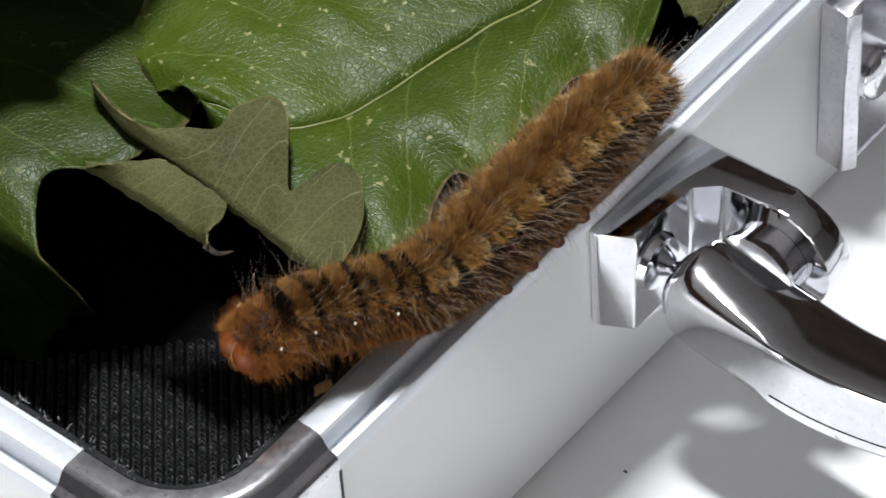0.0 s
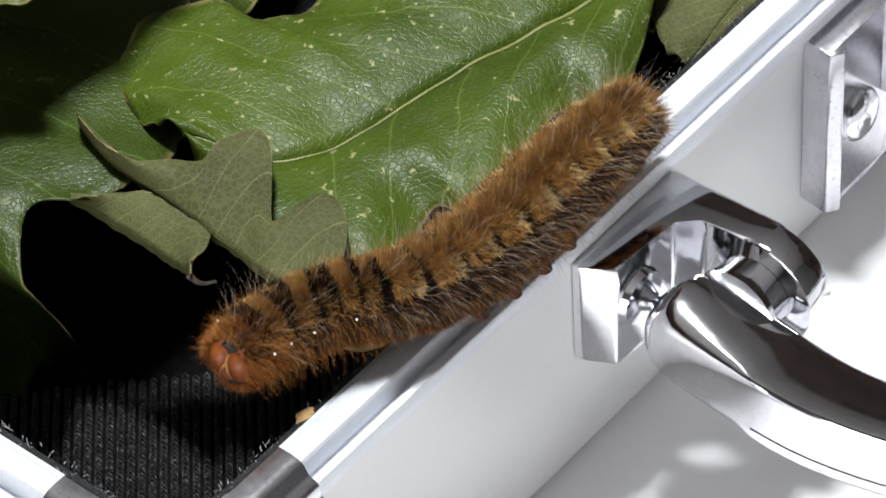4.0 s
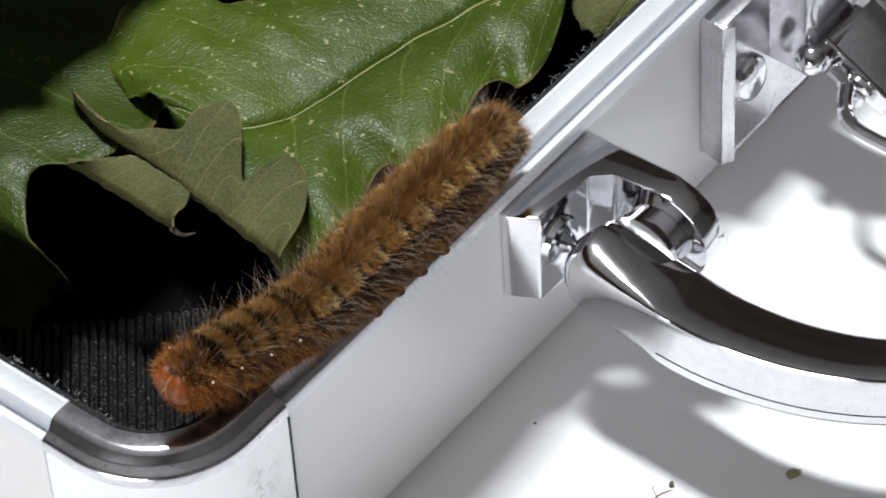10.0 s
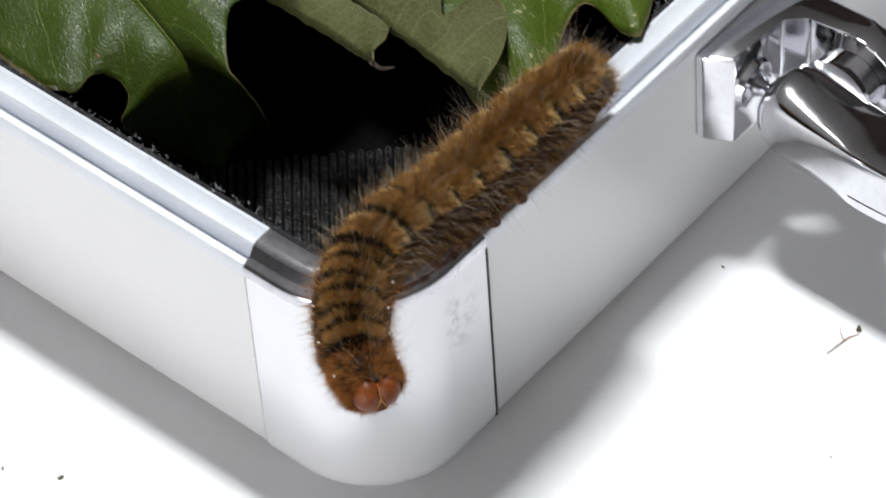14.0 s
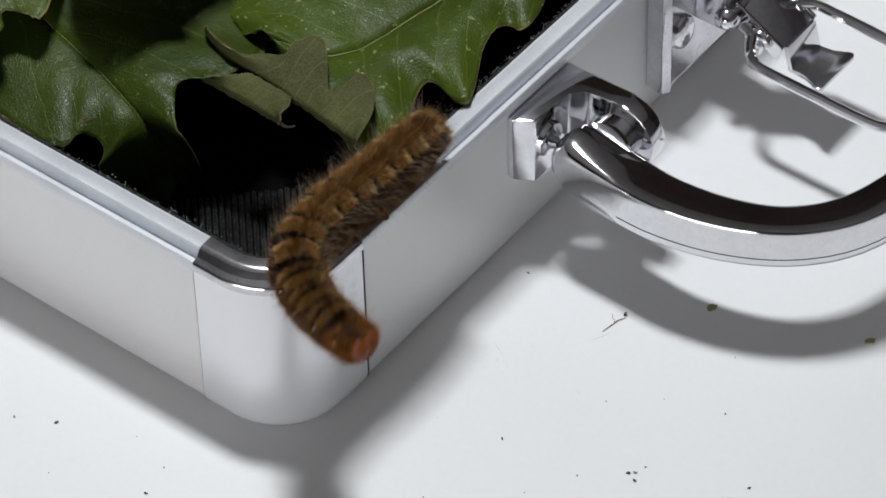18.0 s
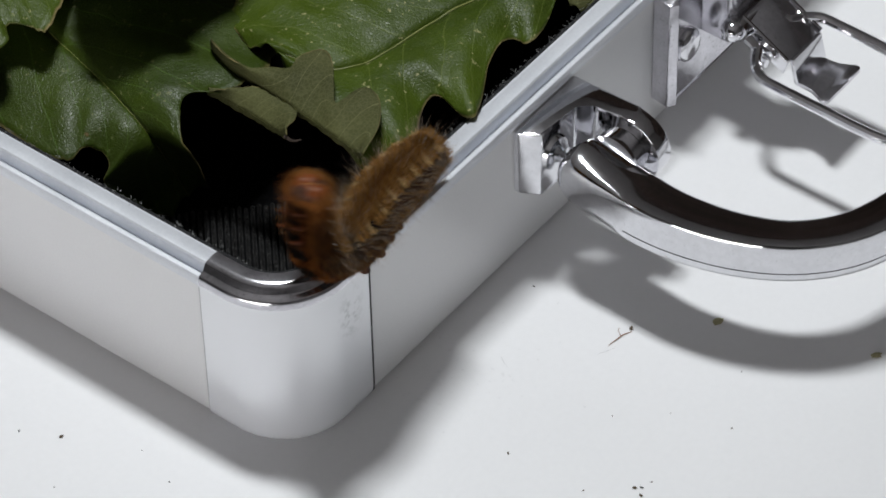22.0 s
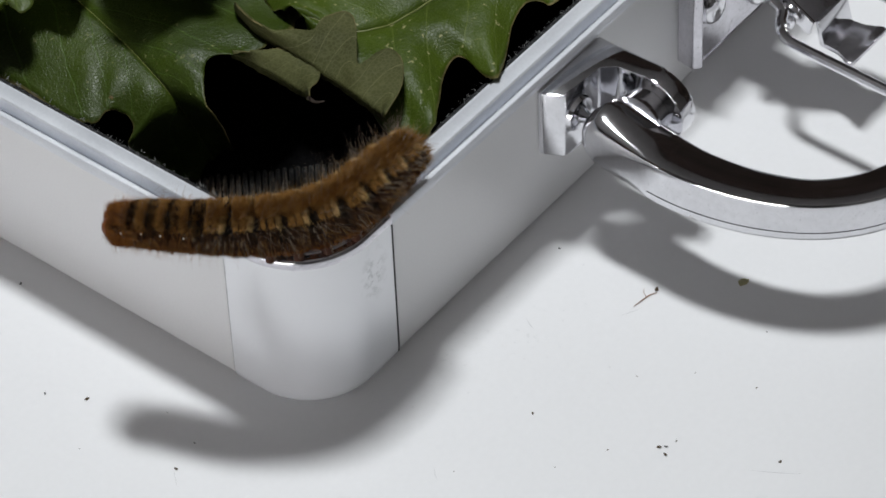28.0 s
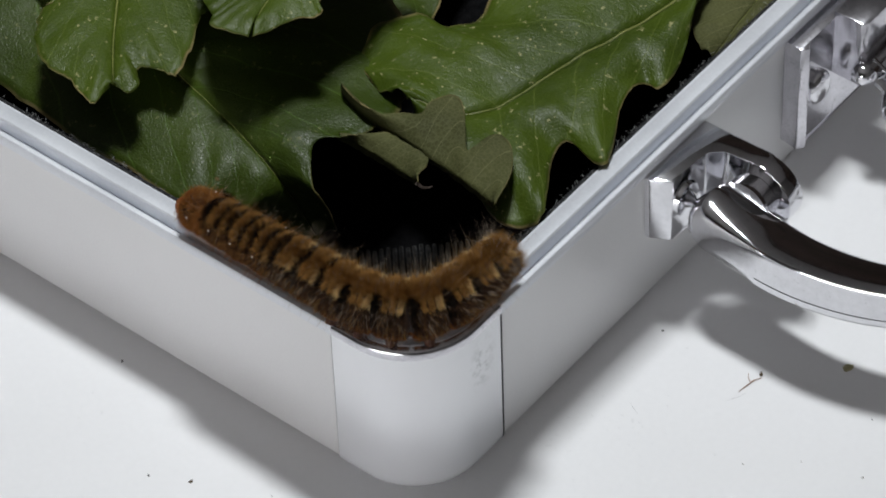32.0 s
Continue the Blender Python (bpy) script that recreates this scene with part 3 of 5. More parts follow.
for i, (x, y, s) in enumerate(((-20.5, 40.3, 0.35), (-17.4, 34.1, 0.5), (-20.2, 13.1, 0.45), (-14.4, 14.3, 0.25), (21.9, -24.5, 0.35), (27.9, -44.6, 0.5), (28.6, -45.4, 0.4), (27.2, -46.3, 0.45), (36.5, -61.4, 0.4), (-4.9, 59.8, 0.4), (22.7, -38.5, 0.25), (47.1, -49.6, 0.25), (53.4, -6.1, 0.3), (55.2, -24.4, 0.6), (30.5, -46.0, 0.25), (-12, 22, 0.16), (5, -22, 0.18), (38, -33, 0.2), (58, -44, 0.18), (15, -34, 0.15), (44, -40, 0.15), (-26, 28, 0.18))):
    speck_thing(x, y, s * 0.62 * MM, i + 1, BIT if i % 3 else BIT_GREY, "crumb", "tiny dark crumb of frass on the white table")
for i, (x, y, s) in enumerate(((64.8, -34.7, 0.8), (73.8, -59.3, 0.75))):
    speck_thing(x, y, s * MM, 40 + i, BIT_PALE, "leaf_flake", "small pale dry leaf flake on the white table", flat=0.25)
speck_thing(23.2, 5.0, 0.9 * MM, 52, OCHRE, "leaf_flake", "ochre dry flake lodged on the black lining", z=33.6, flat=0.35)


TWIG = varied("reddish_twig", (0.2, 0.1, 0.06), (0.36, 0.2, 0.12), 900, rough=0.8)


def twig():
    t = thing("dry_twig", "thin dry reddish twig lying on the white table", "twig", pose(0.0525, -0.024, 0) @ Matrix.Diagonal((0.62, 0.62, 0.62, 1)))
    bm = bmesh.new()
    tube(bm, [(-0.004, 0.0006, 0.00014), (-0.0012, 0.0001, 0.0003), (0.0015, -0.0003, 0.0002), (0.0035, -0.0014, 0.00014)], [0.00009, 0.00014, 0.00016, 0.00008], 6)
    part("stem", bm, TWIG, t)
    bm = bmesh.new()
    tube(bm, [(0.0005, 0.0, 0.0002), (0.0016, 0.0016, 0.0002), (0.0028, 0.0022, 0.0001)], [0.0001, 0.00008, 0.00005], 6)
    part("branch", bm, TWIG, t)


twig()


SCRATCH = varied("grey_scratch", (0.42, 0.42, 0.43), (0.6, 0.6, 0.61), 900, rough=0.5)


def scratch(x0, y0, x1, y1, wide=0.08):
    """A faint shallow scuff on the tabletop."""
    a, b = Vector((x0, y0, 0)) * MM, Vector((x1, y1, 0)) * MM
    n = (b - a).cross(Vector((0, 0, 1))).normalized() * wide * MM / 2
    bm = bmesh.new()
    mid = (a + b) / 2 + n * 3
    lo = [bm.verts.new(p) for p in (a, mid - n, b, mid + n)]
    hi = [bm.verts.new(p.co + Vector((0, 0, 0.00002))) for p in lo]
    bm.faces.new(hi)
    for i in range(4):
        bm.faces.new((lo[i], lo[(i + 1) % 4], hi[(i + 1) % 4], hi[i]))
    tagged(part("scratch", bm, SCRATCH, smooth=False), "faint grey scratch mark on the white tabletop", "scratch", "scratches on the tabletop")


scratch(32.2, -58.3, 36.4, -65.4)
scratch(-20.2, 13.5, -22.9, 10.5)
scratch(47.3, -23.2, 50.6, -24.8)
scratch(3.2, 14.4, 5.4, 14.9)
scratch(37.8, -11.1, 36.5, -13.6)
scratch(3.9, -19.0, 2.1, -21.0)


# ---- oak leaves ----
MARKS = (((0.0141, 0.0529, 0.031), 0.0007), ((0.0182, 0.0606, 0.0325), 0.0005), ((0.017, 0.0602, 0.0325), 0.0004))


def leaf_material(name, deep, light, vein, rough, scale, marks=(), gloss=0.3, flecks=0.6):
    m = mat(name, light, rough, 0.0)
    b = bsdf(m)
    b.inputs["Specular IOR Level"].default_value = gloss
    uv = node(m, "ShaderNodeUVMap")
    sep = node(m, "ShaderNodeSeparateXYZ")
    join(m, uv, "UV", sep, "Vector")
    co = node(m, "ShaderNodeTexCoord")

    def math_node(op, a, bb, c=None):
        n = node(m, "ShaderNodeMath")
        n.operation = op
        for i, v in enumerate((a, bb, c)):
            if v is None:
                continue
            if isinstance(v, tuple):
                join(m, v[0], v[1], n, i)
            else:
                n.inputs[i].default_value = v
        return n

    # side veins run slantwise from the midrib
    across = math_node("ABSOLUTE", (sep, "Y"), 0.0)
    slant = math_node("MULTIPLY_ADD", (across, 0), -0.16, (sep, "X"))
    wob = node(m, "ShaderNodeTexNoise", Scale=120.0, Detail=2.0)
    join(m, co, "Object", wob, "Vector")
    slant = math_node("MULTIPLY_ADD", (wob, "Fac"), 0.05, (slant, 0))
    rep = math_node("MULTIPLY", (slant, 0), 9.0)
    fr = math_node("FRACT", (rep, 0), 0.0)
    off = math_node("SUBTRACT", (fr, 0), 0.5)
    off = math_node("ABSOLUTE", (off, 0), 0.0)
    side = node(m, "ShaderNodeMapRange", From_Min=0.0, From_Max=0.03, To_Min=1.0, To_Max=0.0)
    join(m, off, 0, side, "Value")
    # fine net of small veins
    net = node(m, "ShaderNodeTexVoronoi", Scale=scale)
    net.feature = "DISTANCE_TO_EDGE"
    join(m, co, "Object", net, "Vector")
    netr = node(m, "ShaderNodeMapRange", From_Min=0.0, From_Max=0.14, To_Min=1.0, To_Max=0.0)
    join(m, net, "Distance", netr, "Value")
    # tone
    big = node(m, "ShaderNodeTexNoise", Scale=70.0, Detail=5.0)
    join(m, co, "Object", big, "Vector")
    tone = ramp(m, [(0.3, deep), (0.7, light)])
    join(m, big, "Fac", tone, "Fac")
    fine = node(m, "ShaderNodeTexNoise", Scale=420.0, Detail=6.0)
    join(m, co, "Object", fine, "Vector")
    dots = node(m, "ShaderNodeTexNoise", Scale=1100.0, Detail=3.0)
    join(m, co, "Object", dots, "Vector")
    flock = math_node("MULTIPLY_ADD", (fine, "Fac"), 0.55, (dots, "Fac"))
    spots = node(m, "ShaderNodeMapRange", From_Min=0.95, From_Max=1.02, To_Min=0.0, To_Max=flecks)
    join(m, flock, 0, spots, "Value")
    mix1 = node(m, "ShaderNodeMixRGB")
    join(m, tone, "Color", mix1, "Color1")
    mix1.inputs["Color2"].default_value = (*vein, 1)
    netw = math_node("MULTIPLY", (netr, "Result"), 0.2)
    vsum = math_node("MULTIPLY_ADD", (side, "Result"), 0.5, (netw, 0))
    vsum.use_clamp = True
    join(m, vsum, 0, mix1, "Fac")
    mix2 = node(m, "ShaderNodeMixRGB")
    join(m, mix1, "Color", mix2, "Color1")
    mix2.inputs["Color2"].default_value = (0.38, 0.36, 0.17, 1)
    join(m, spots, "Result", mix2, "Fac")
    # orange blotches
    last = mix2
    for place, size in marks:
        far = node(m, "ShaderNodeVectorMath")
        far.operation = "DISTANCE"
        join(m, co, "Object", far, 0)
        far.inputs[1].default_value = place
        far2 = math_node("MULTIPLY_ADD", (fine, "Fac"), size * 1.2, (far, "Value"))
        near = node(m, "ShaderNodeMapRange", From_Min=size * 1.1, From_Max=size * 1.7, To_Min=0.85, To_Max=0.0)
        join(m, far2, 0, near, "Value")
        blot = node(m, "ShaderNodeMixRGB", Color2=(0.3, 0.11, 0.05, 1))
        join(m, last, "Color", blot, "Color1")
        join(m, near, "Result", blot, "Fac")
        last = blot
    mix2 = last
    # brown bitten rim
    rim = node(m, "ShaderNodeMapRange", From_Min=0.97, From_Max=0.995, To_Min=0.0, To_Max=1.0)
    join(m, across, 0, rim, "Value")
    mix3 = node(m, "ShaderNodeMixRGB")
    join(m, mix2, "Color", mix3, "Color1")
    mix3.inputs["Color2"].default_value = (0.28, 0.22, 0.1, 1)
    dry = node(m, "ShaderNodeMapRange", From_Min=0.42, From_Max=0.62)
    join(m, big, "Fac", dry, "Value")
    rimn = math_node("MULTIPLY", (rim, "Result"), (dry, "Result"))
    join(m, rimn, 0, mix3, "Fac")
    join(m, mix3, "Color", b, "Base Color")
    # relief: blisters between the veins
    h = math_node("MULTIPLY_ADD", (netr, "Result"), -0.45, (fine, "Fac"))
    h2 = math_node("MULTIPLY_ADD", (side, "Result"), -0.5, (h, 0))
    puff = node(m, "ShaderNodeTexNoise", Scale=260.0, Detail=3.0)
    join(m, co, "Object", puff, "Vector")
    h2 = math_node("MULTIPLY_ADD", (puff, "Fac"), 5.0, (h2, 0))
    bp = node(m, "ShaderNodeBump", Strength=0.8, Distance=0.00007)
    join(m, h2, 0, bp, "Height")
    join(m, bp, "Normal", b, "Normal")
    rr = node(m, "ShaderNodeMapRange", From_Min=0.3, From_Max=0.7, To_Min=rough - 0.07, To_Max=rough + 0.1)
    join(m, fine, "Fac", rr, "Value")
    join(m, rr, "Result", b, "Roughness")
    return m


LEAF = leaf_material("oak_leaf_green", (0.028, 0.047, 0.0032), (0.053, 0.083, 0.005), (0.115, 0.148, 0.03), 0.43, 1600.0)
LEAF_DARK = leaf_material("oak_leaf_deep_green", (0.020, 0.033, 0.0028), (0.036, 0.055, 0.0045), (0.07, 0.125, 0.02), 0.42, 1700.0, MARKS, 0.32, 0.2)
LEAF_PALE = leaf_material("oak_leaf_underside", (0.038, 0.041, 0.014), (0.088, 0.092, 0.034), (0.19, 0.19, 0.095), 0.7, 1500.0, (), 0.12, 0.0)
RIB = varied("leaf_rib", (0.12, 0.14, 0.03), (0.21, 0.22, 0.06), 300, rough=0.5)


def oak_leaf(mid, left, right, label="", seed=1, dome=1.5, pale=False, dark=False, wave=1.0, bite=1.0):
    """A lobed leaf: a blade spread from the midrib to both edges, with a raised rib. Millimetres."""
    rng = random.Random(seed)
    n, k = 72, 12
    mid_p = spline(mid, n)
    t = thing("oak_leaf", label, "leaf", group="oak leaves in the case")
    for name, edge, sign in (("blade", left, 1), ("blade", right, -1)):
        edge_p = spline(edge, n)
        bm = bmesh.new()
        uvl = bm.loops.layers.uv.new("UVMap")
        rows = []
        for i in range(n + 1):
            row = []
            # small teeth and bites on the edge
            e = edge_p[i]
            d = (e - mid_p[i])
            j = 1 + bite * 0.018 * noise.noise(Vector((i * 0.9, seed * 7.3, sign))) + bite * 0.012 * noise.noise(Vector((i * 2.7, seed, sign * 5)))
            for q in range(k + 1):
                w = q / k
                p = mid_p[i] + d * w * (j if w > 0.8 else 1)
                z = dome * (math.sin(math.pi * min(1, w * 1.05)) * 0.9 - 0.3 * w)
                z += 1.3 * noise.noise(Vector((p.x * 0.07, p.y * 0.07, seed))) * w * wave + 0.5 * wave * noise.noise(Vector((p.x * 0.22, p.y * 0.22, seed + 9)))
                z += 0.35 * wave * math.sin(i / n * 9 * 2 * math.pi - w * 3) * w
                row.append(bm.verts.new((p + Vector((0, 0, z))) * MM))
            rows.append(row)
        for i in range(n):
            for q in range(k):
                f = bm.faces.new((rows[i][q], rows[i + 1][q], rows[i + 1][q + 1], rows[i][q + 1]))
                for loop, (a, b) in zip(f.loops, ((i, q), (i + 1, q), (i + 1, q + 1), (i, q + 1))):
                    loop[uvl].uv = (a / n, sign * b / k)
        ob = part(name, bm, LEAF_PALE if pale else LEAF_DARK if dark else LEAF, t)
        s = ob.modifiers.new("thickness", "SOLIDIFY")
        s.thickness, s.offset = 0.0002, -1
    bm = bmesh.new()
    tube(bm, [(p + Vector((0, 0, 0.5 * wave * noise.noise(Vector((p.x * 0.22, p.y * 0.22, seed + 9)))))) * MM for p in mid_p], [(0.00028 - 0.0002 * i / n) * (0.4 if pale else 0.35 if dark else 1) for i in range(n + 1)], 8)
    part("midrib", bm, RIB, t, "pale yellow-green midrib")
    return t


oak_leaf(
    [(117.5, 15.0, 36.0), (86.0, 16.5, 36.0), (64.9, 21.2, 36.0), (46.9, 25.6, 36.0), (40.9, 35.7, 38.0)],
    [(113.5, 20.3, 36.0), (105.0, 29.2, 36.0), (92.6, 29.4, 36.0), (88.1, 40.1, 36.0), (77.0, 43.3, 36.0), (65.6, 40.3, 36.0), (60.7, 42.3, 36.0), (59.0, 48.0, 36.0), (53.6, 51.9, 36.0), (45.5, 49.2, 36.0), (42.0, 43.0, 36.0), (40.8, 39.0, 38.0)],
    [(115.7, 10.3, 36.0), (101.0, 15.9, 36.0), (86.1, 12.9, 36.0), (81.6, 9.9, 36.0), (74.7, 7.1, 36.0), (69.0, 6.5, 36.0), (68.8, 9.5, 36.0), (61.9, 8.9, 36.0), (51.2, 3.1, 36.0), (49.4, 4.5, 36.0), (51.0, 10.7, 36.0), (47.4, 11.3, 36.0), (36.1, 4.6, 36.0), (33.2, 6.0, 34.0), (32.1, 10.7, 33.0), (38.8, 25.0, 34.0), (39.5, 32.8, 37.0)], label='bright green oak leaf with pale veins and bitten edges', seed=3, dome=2.2,
)
oak_leaf(
    [(41.8, 126.4, 37.0), (32.6, 99.9, 36.0), (26.6, 74.9, 35.0), (22.5, 56.9, 34.0), (19.7, 44.5, 31.0), (24.9, 42.2, 15.0)],
    [(62.0, 120.0, 33.0), (72.0, 101.1, 32.0), (70.0, 80.3, 31.0), (66.0, 64.1, 33.5), (58.0, 50.3, 34.3), (49.0, 41.8, 34.9), (39.0, 36.5, 36.0), (30.5, 37.3, 37.5), (25.8, 41.8, 38.0), (22.3, 40.1, 37.0), (19.2, 37.2, 35.0), (21.3, 36.6, 30.0), (27.4, 40.2, 17.0)],
    [(33.0, 137.3, 34.0), (17.9, 125.7, 33.0), (11.2, 111.2, 31.0), (10.3, 96.1, 30.0), (8.2, 80.0, 30.0), (8.9, 69.9, 29.0), (8.1, 58.5, 29.0), (8.9, 53.0, 29.0), (11.5, 52.3, 30.0), (13.5, 50.6, 30.0), (13.1, 47.7, 29.0), (11.4, 47.4, 25.0), (19.4, 47.2, 14.0), (21.7, 43.2, 13.0)], label='dark green oak leaf with an orange spot lying along the rim', seed=5, dome=1.5, dark=True, wave=0.7,
)
oak_leaf(
    [(75.6, 121.2, 42.0), (56.3, 107.2, 42.0), (40.5, 95.0, 42.0), (27.5, 84.9, 42.0), (19.1, 78.3, 42.0), (12.3, 72.2, 42.0)],
    [(82.6, 111.8, 42.0), (73.6, 93.8, 42.0), (59.1, 88.9, 42.0), (50.1, 77.5, 42.0), (36.7, 72.6, 42.0), (32.4, 71.7, 42.0), (26.7, 68.2, 42.0), (21.4, 66.1, 42.0), (19.7, 66.8, 42.0), (19.3, 70.3, 42.0), (17.5, 71.7, 42.0), (15.2, 69.2, 42.0), (12.7, 69.6, 42.0), (12.6, 71.9, 42.0)],
    [(69.8, 129.1, 42.0), (51.7, 128.2, 42.0), (43.8, 111.9, 42.0), (28.2, 109.1, 42.0), (23.3, 93.2, 42.0), (18.5, 93.5, 42.0), (12.4, 89.1, 42.0), (9.5, 84.2, 42.0), (9.4, 79.3, 42.0), (7.8, 74.4, 42.0), (7.7, 72.3, 42.0), (11.8, 72.5, 42.0)], label='green oak leaf with nibbled ragged tip above the others', seed=7, dome=1.2, bite=2.2, wave=0.4,
)
oak_leaf(
    [(69.6, 67.7, 53.0), (52.4, 62.9, 53.0), (38.8, 58.6, 53.0), (29.4, 55.9, 53.0)],
    [(73.0, 58.5, 53.0), (60.5, 52.0, 53.0), (49.9, 50.4, 53.0), (42.1, 50.9, 53.0), (38.3, 50.5, 53.0), (36.7, 48.7, 53.0), (35.0, 48.7, 53.0), (32.9, 51.0, 53.0), (28.7, 52.4, 53.0), (25.8, 53.8, 53.0)],
    [(59.6, 83.5, 53.0), (45.1, 81.9, 53.0), (35.5, 74.2, 53.0), (28.9, 67.5, 53.0), (26.6, 63.9, 53.0), (25.6, 61.9, 53.0), (23.7, 60.8, 53.0), (24.2, 57.9, 53.0), (25.3, 54.2, 53.0)], label='small light green oak leaf with a wavy edge', seed=9, dome=0.8, bite=0.4, wave=0.3,
)
oak_leaf(
    [(136.8, 16.7, 33.0), (115.6, 11.2, 33.0), (97.5, 7.6, 33.0), (82.2, 5.5, 33.0)],
    [(134.7, 24.5, 33.0), (114.0, 20.5, 33.0), (102.0, 15.4, 33.0), (94.2, 18.9, 33.0), (86.6, 13.2, 33.0), (82.1, 7.9, 33.0)],
    [(137.8, 10.4, 33.0), (120.1, 5.2, 33.0), (109.8, 4.9, 33.0), (99.2, 3.1, 33.0), (93.3, 4.1, 33.0), (86.5, 4.3, 33.0)], label='pale green underside of an oak leaf beside the rim', seed=11, dome=1.2, pale=True,
)
oak_leaf(
    [(36.7, 45.6, 38.0), (34.6, 40.2, 38.0), (33.9, 35.9, 38.0), (33.7, 32.3, 38.0), (33.4, 29.1, 38.0), (33.2, 26.8, 38.0), (32.9, 25.3, 38.0), (32.6, 24.1, 38.0), (32.5, 22.9, 38.0), (32.4, 21.8, 38.0), (32.3, 20.8, 38.0), (32.1, 19.7, 38.0), (31.9, 18.2, 38.0), (31.7, 16.6, 38.0), (31.5, 15.4, 38.0), (31.4, 14.2, 38.0), (31.2, 13.1, 38.0), (31.1, 12.1, 38.0), (30.9, 11.4, 38.0), (30.8, 10.7, 38.0), (30.7, 10.3, 38.0)],
    [(35.6, 44.3, 40.5), (34.3, 39.7, 40.5), (34.1, 36.6, 40.5), (34.8, 34.6, 40.5), (36.4, 32.3, 40.5), (38.0, 30.3, 40.5), (40.4, 30.7, 40.5), (42.6, 30.1, 40.5), (43.9, 28.7, 40.5), (43.8, 26.9, 40.5), (42.1, 24.8, 40.5), (39.1, 22.3, 40.5), (35.8, 19.4, 40.5), (37.3, 19.1, 40.5), (39.6, 18.9, 40.5), (41.3, 17.6, 40.5), (41.4, 15.8, 40.5), (39.9, 13.6, 40.5), (36.5, 11.1, 40.5), (32.4, 9.6, 40.5), (29.1, 8.7, 40.5)],
    [(37.2, 46.1, 37.0), (35.1, 40.7, 37.0), (34.4, 36.4, 37.0), (34.2, 32.8, 37.0), (33.9, 29.6, 37.0), (33.7, 27.2, 37.0), (33.4, 25.8, 37.0), (33.1, 24.6, 37.0), (33.0, 23.3, 37.0), (32.9, 22.2, 37.0), (32.8, 21.2, 37.0), (32.6, 20.1, 37.0), (32.4, 18.6, 37.0), (32.1, 17.1, 37.0), (31.9, 15.8, 37.0), (31.8, 14.6, 37.0), (31.6, 13.5, 37.0), (31.6, 12.5, 37.0), (31.3, 11.8, 37.0), (31.2, 11.1, 37.0), (31.1, 10.8, 37.0)], label='curled oak leaf lobes showing their dull grey-green underside', seed=13, dome=0.9, pale=True, wave=0.4, bite=0.5,
)
drooping = oak_leaf(
    [(29.8, 40.7, 35.5), (30.0, 38.7, 35.5), (30.0, 36.8, 35.5), (29.9, 34.9, 35.5), (29.9, 33.0, 35.5), (29.8, 31.2, 35.5), (29.7, 29.6, 35.5), (29.5, 28.2, 35.5), (29.4, 27.1, 35.5), (29.4, 26.1, 35.5), (29.3, 25.4, 35.5), (29.2, 24.7, 35.5), (29.0, 24.1, 35.5)],
    [(28.3, 38.9, 38.0), (29.5, 37.9, 38.0), (30.9, 36.6, 38.0), (32.4, 35.0, 38.0), (33.6, 33.2, 38.0), (34.5, 31.4, 38.0), (34.7, 29.5, 38.0), (34.3, 27.3, 38.0), (33.3, 25.4, 38.0), (31.9, 24.1, 38.0), (30.1, 23.6, 38.0), (28.9, 23.6, 38.0), (27.5, 22.5, 38.0)],
    [(30.2, 41.2, 34.5), (30.4, 39.2, 34.5), (30.4, 37.2, 34.5), (30.3, 35.4, 34.5), (30.3, 33.5, 34.5), (30.2, 31.6, 34.5), (30.1, 30.1, 34.5), (29.9, 28.6, 34.5), (29.8, 27.6, 34.5), (29.8, 26.6, 34.5), (29.8, 25.8, 34.5), (29.6, 25.1, 34.5), (29.4, 24.6, 34.5)], label='drooping dull green leaf lobe over the dark gap', seed=15, dome=0.8, pale=True, wave=0.3, bite=0.4,
)
bm = bmesh.new()
tube(bm, spline([Vector((27.9, 23.4, 37.0)) * MM, Vector((28.0, 22.4, 36.6)) * MM, Vector((28.6, 21.9, 36.2)) * MM, Vector((29.4, 21.3, 36.2)) * MM], 12), [0.0004 - 0.0003 * q / 12 for q in range(13)], 8, flat=0.4)
part("withered_tip", bm, varied("withered_leaf", (0.014, 0.008, 0.005), (0.04, 0.023, 0.014), 900, rough=0.7, bump=0.0001), drooping, "dry brown curled tip")
oak_leaf(
    [(119.6, 76.7, 22.0), (94.7, 74.7, 22.0), (72.9, 74.6, 22.0), (54.2, 71.5, 22.0)],
    [(117.1, 64.7, 22.0), (100.5, 61.9, 22.0), (86.7, 60.9, 22.0), (70.0, 55.0, 22.0), (61.2, 55.2, 22.0), (54.6, 59.5, 22.0)],
    [(116.1, 84.1, 22.0), (98.1, 85.1, 22.0), (78.5, 81.7, 22.0), (67.1, 82.4, 22.0), (55.6, 78.9, 22.0), (49.9, 70.3, 22.0)], label='shaded dark green oak leaf deep in the case', seed=17, dome=1.0, dark=True,
)
oak_leaf(
    [(57.5, 68.5, 34.0), (51.5, 60.0, 33.0), (44.1, 51.5, 32.0), (37.3, 47.1, 31.0)],
    [(67.4, 67.2, 30.0), (61.5, 58.9, 30.0), (56.8, 53.7, 30.0), (48.4, 51.5, 30.0), (40.4, 46.8, 30.0)],
    [(56.2, 77.5, 30.0), (50.0, 67.4, 30.0), (42.3, 59.7, 30.0), (37.8, 52.4, 30.0), (36.0, 47.2, 30.0)], label='narrow green oak leaf between two larger ones', seed=19, dome=1.0,
)
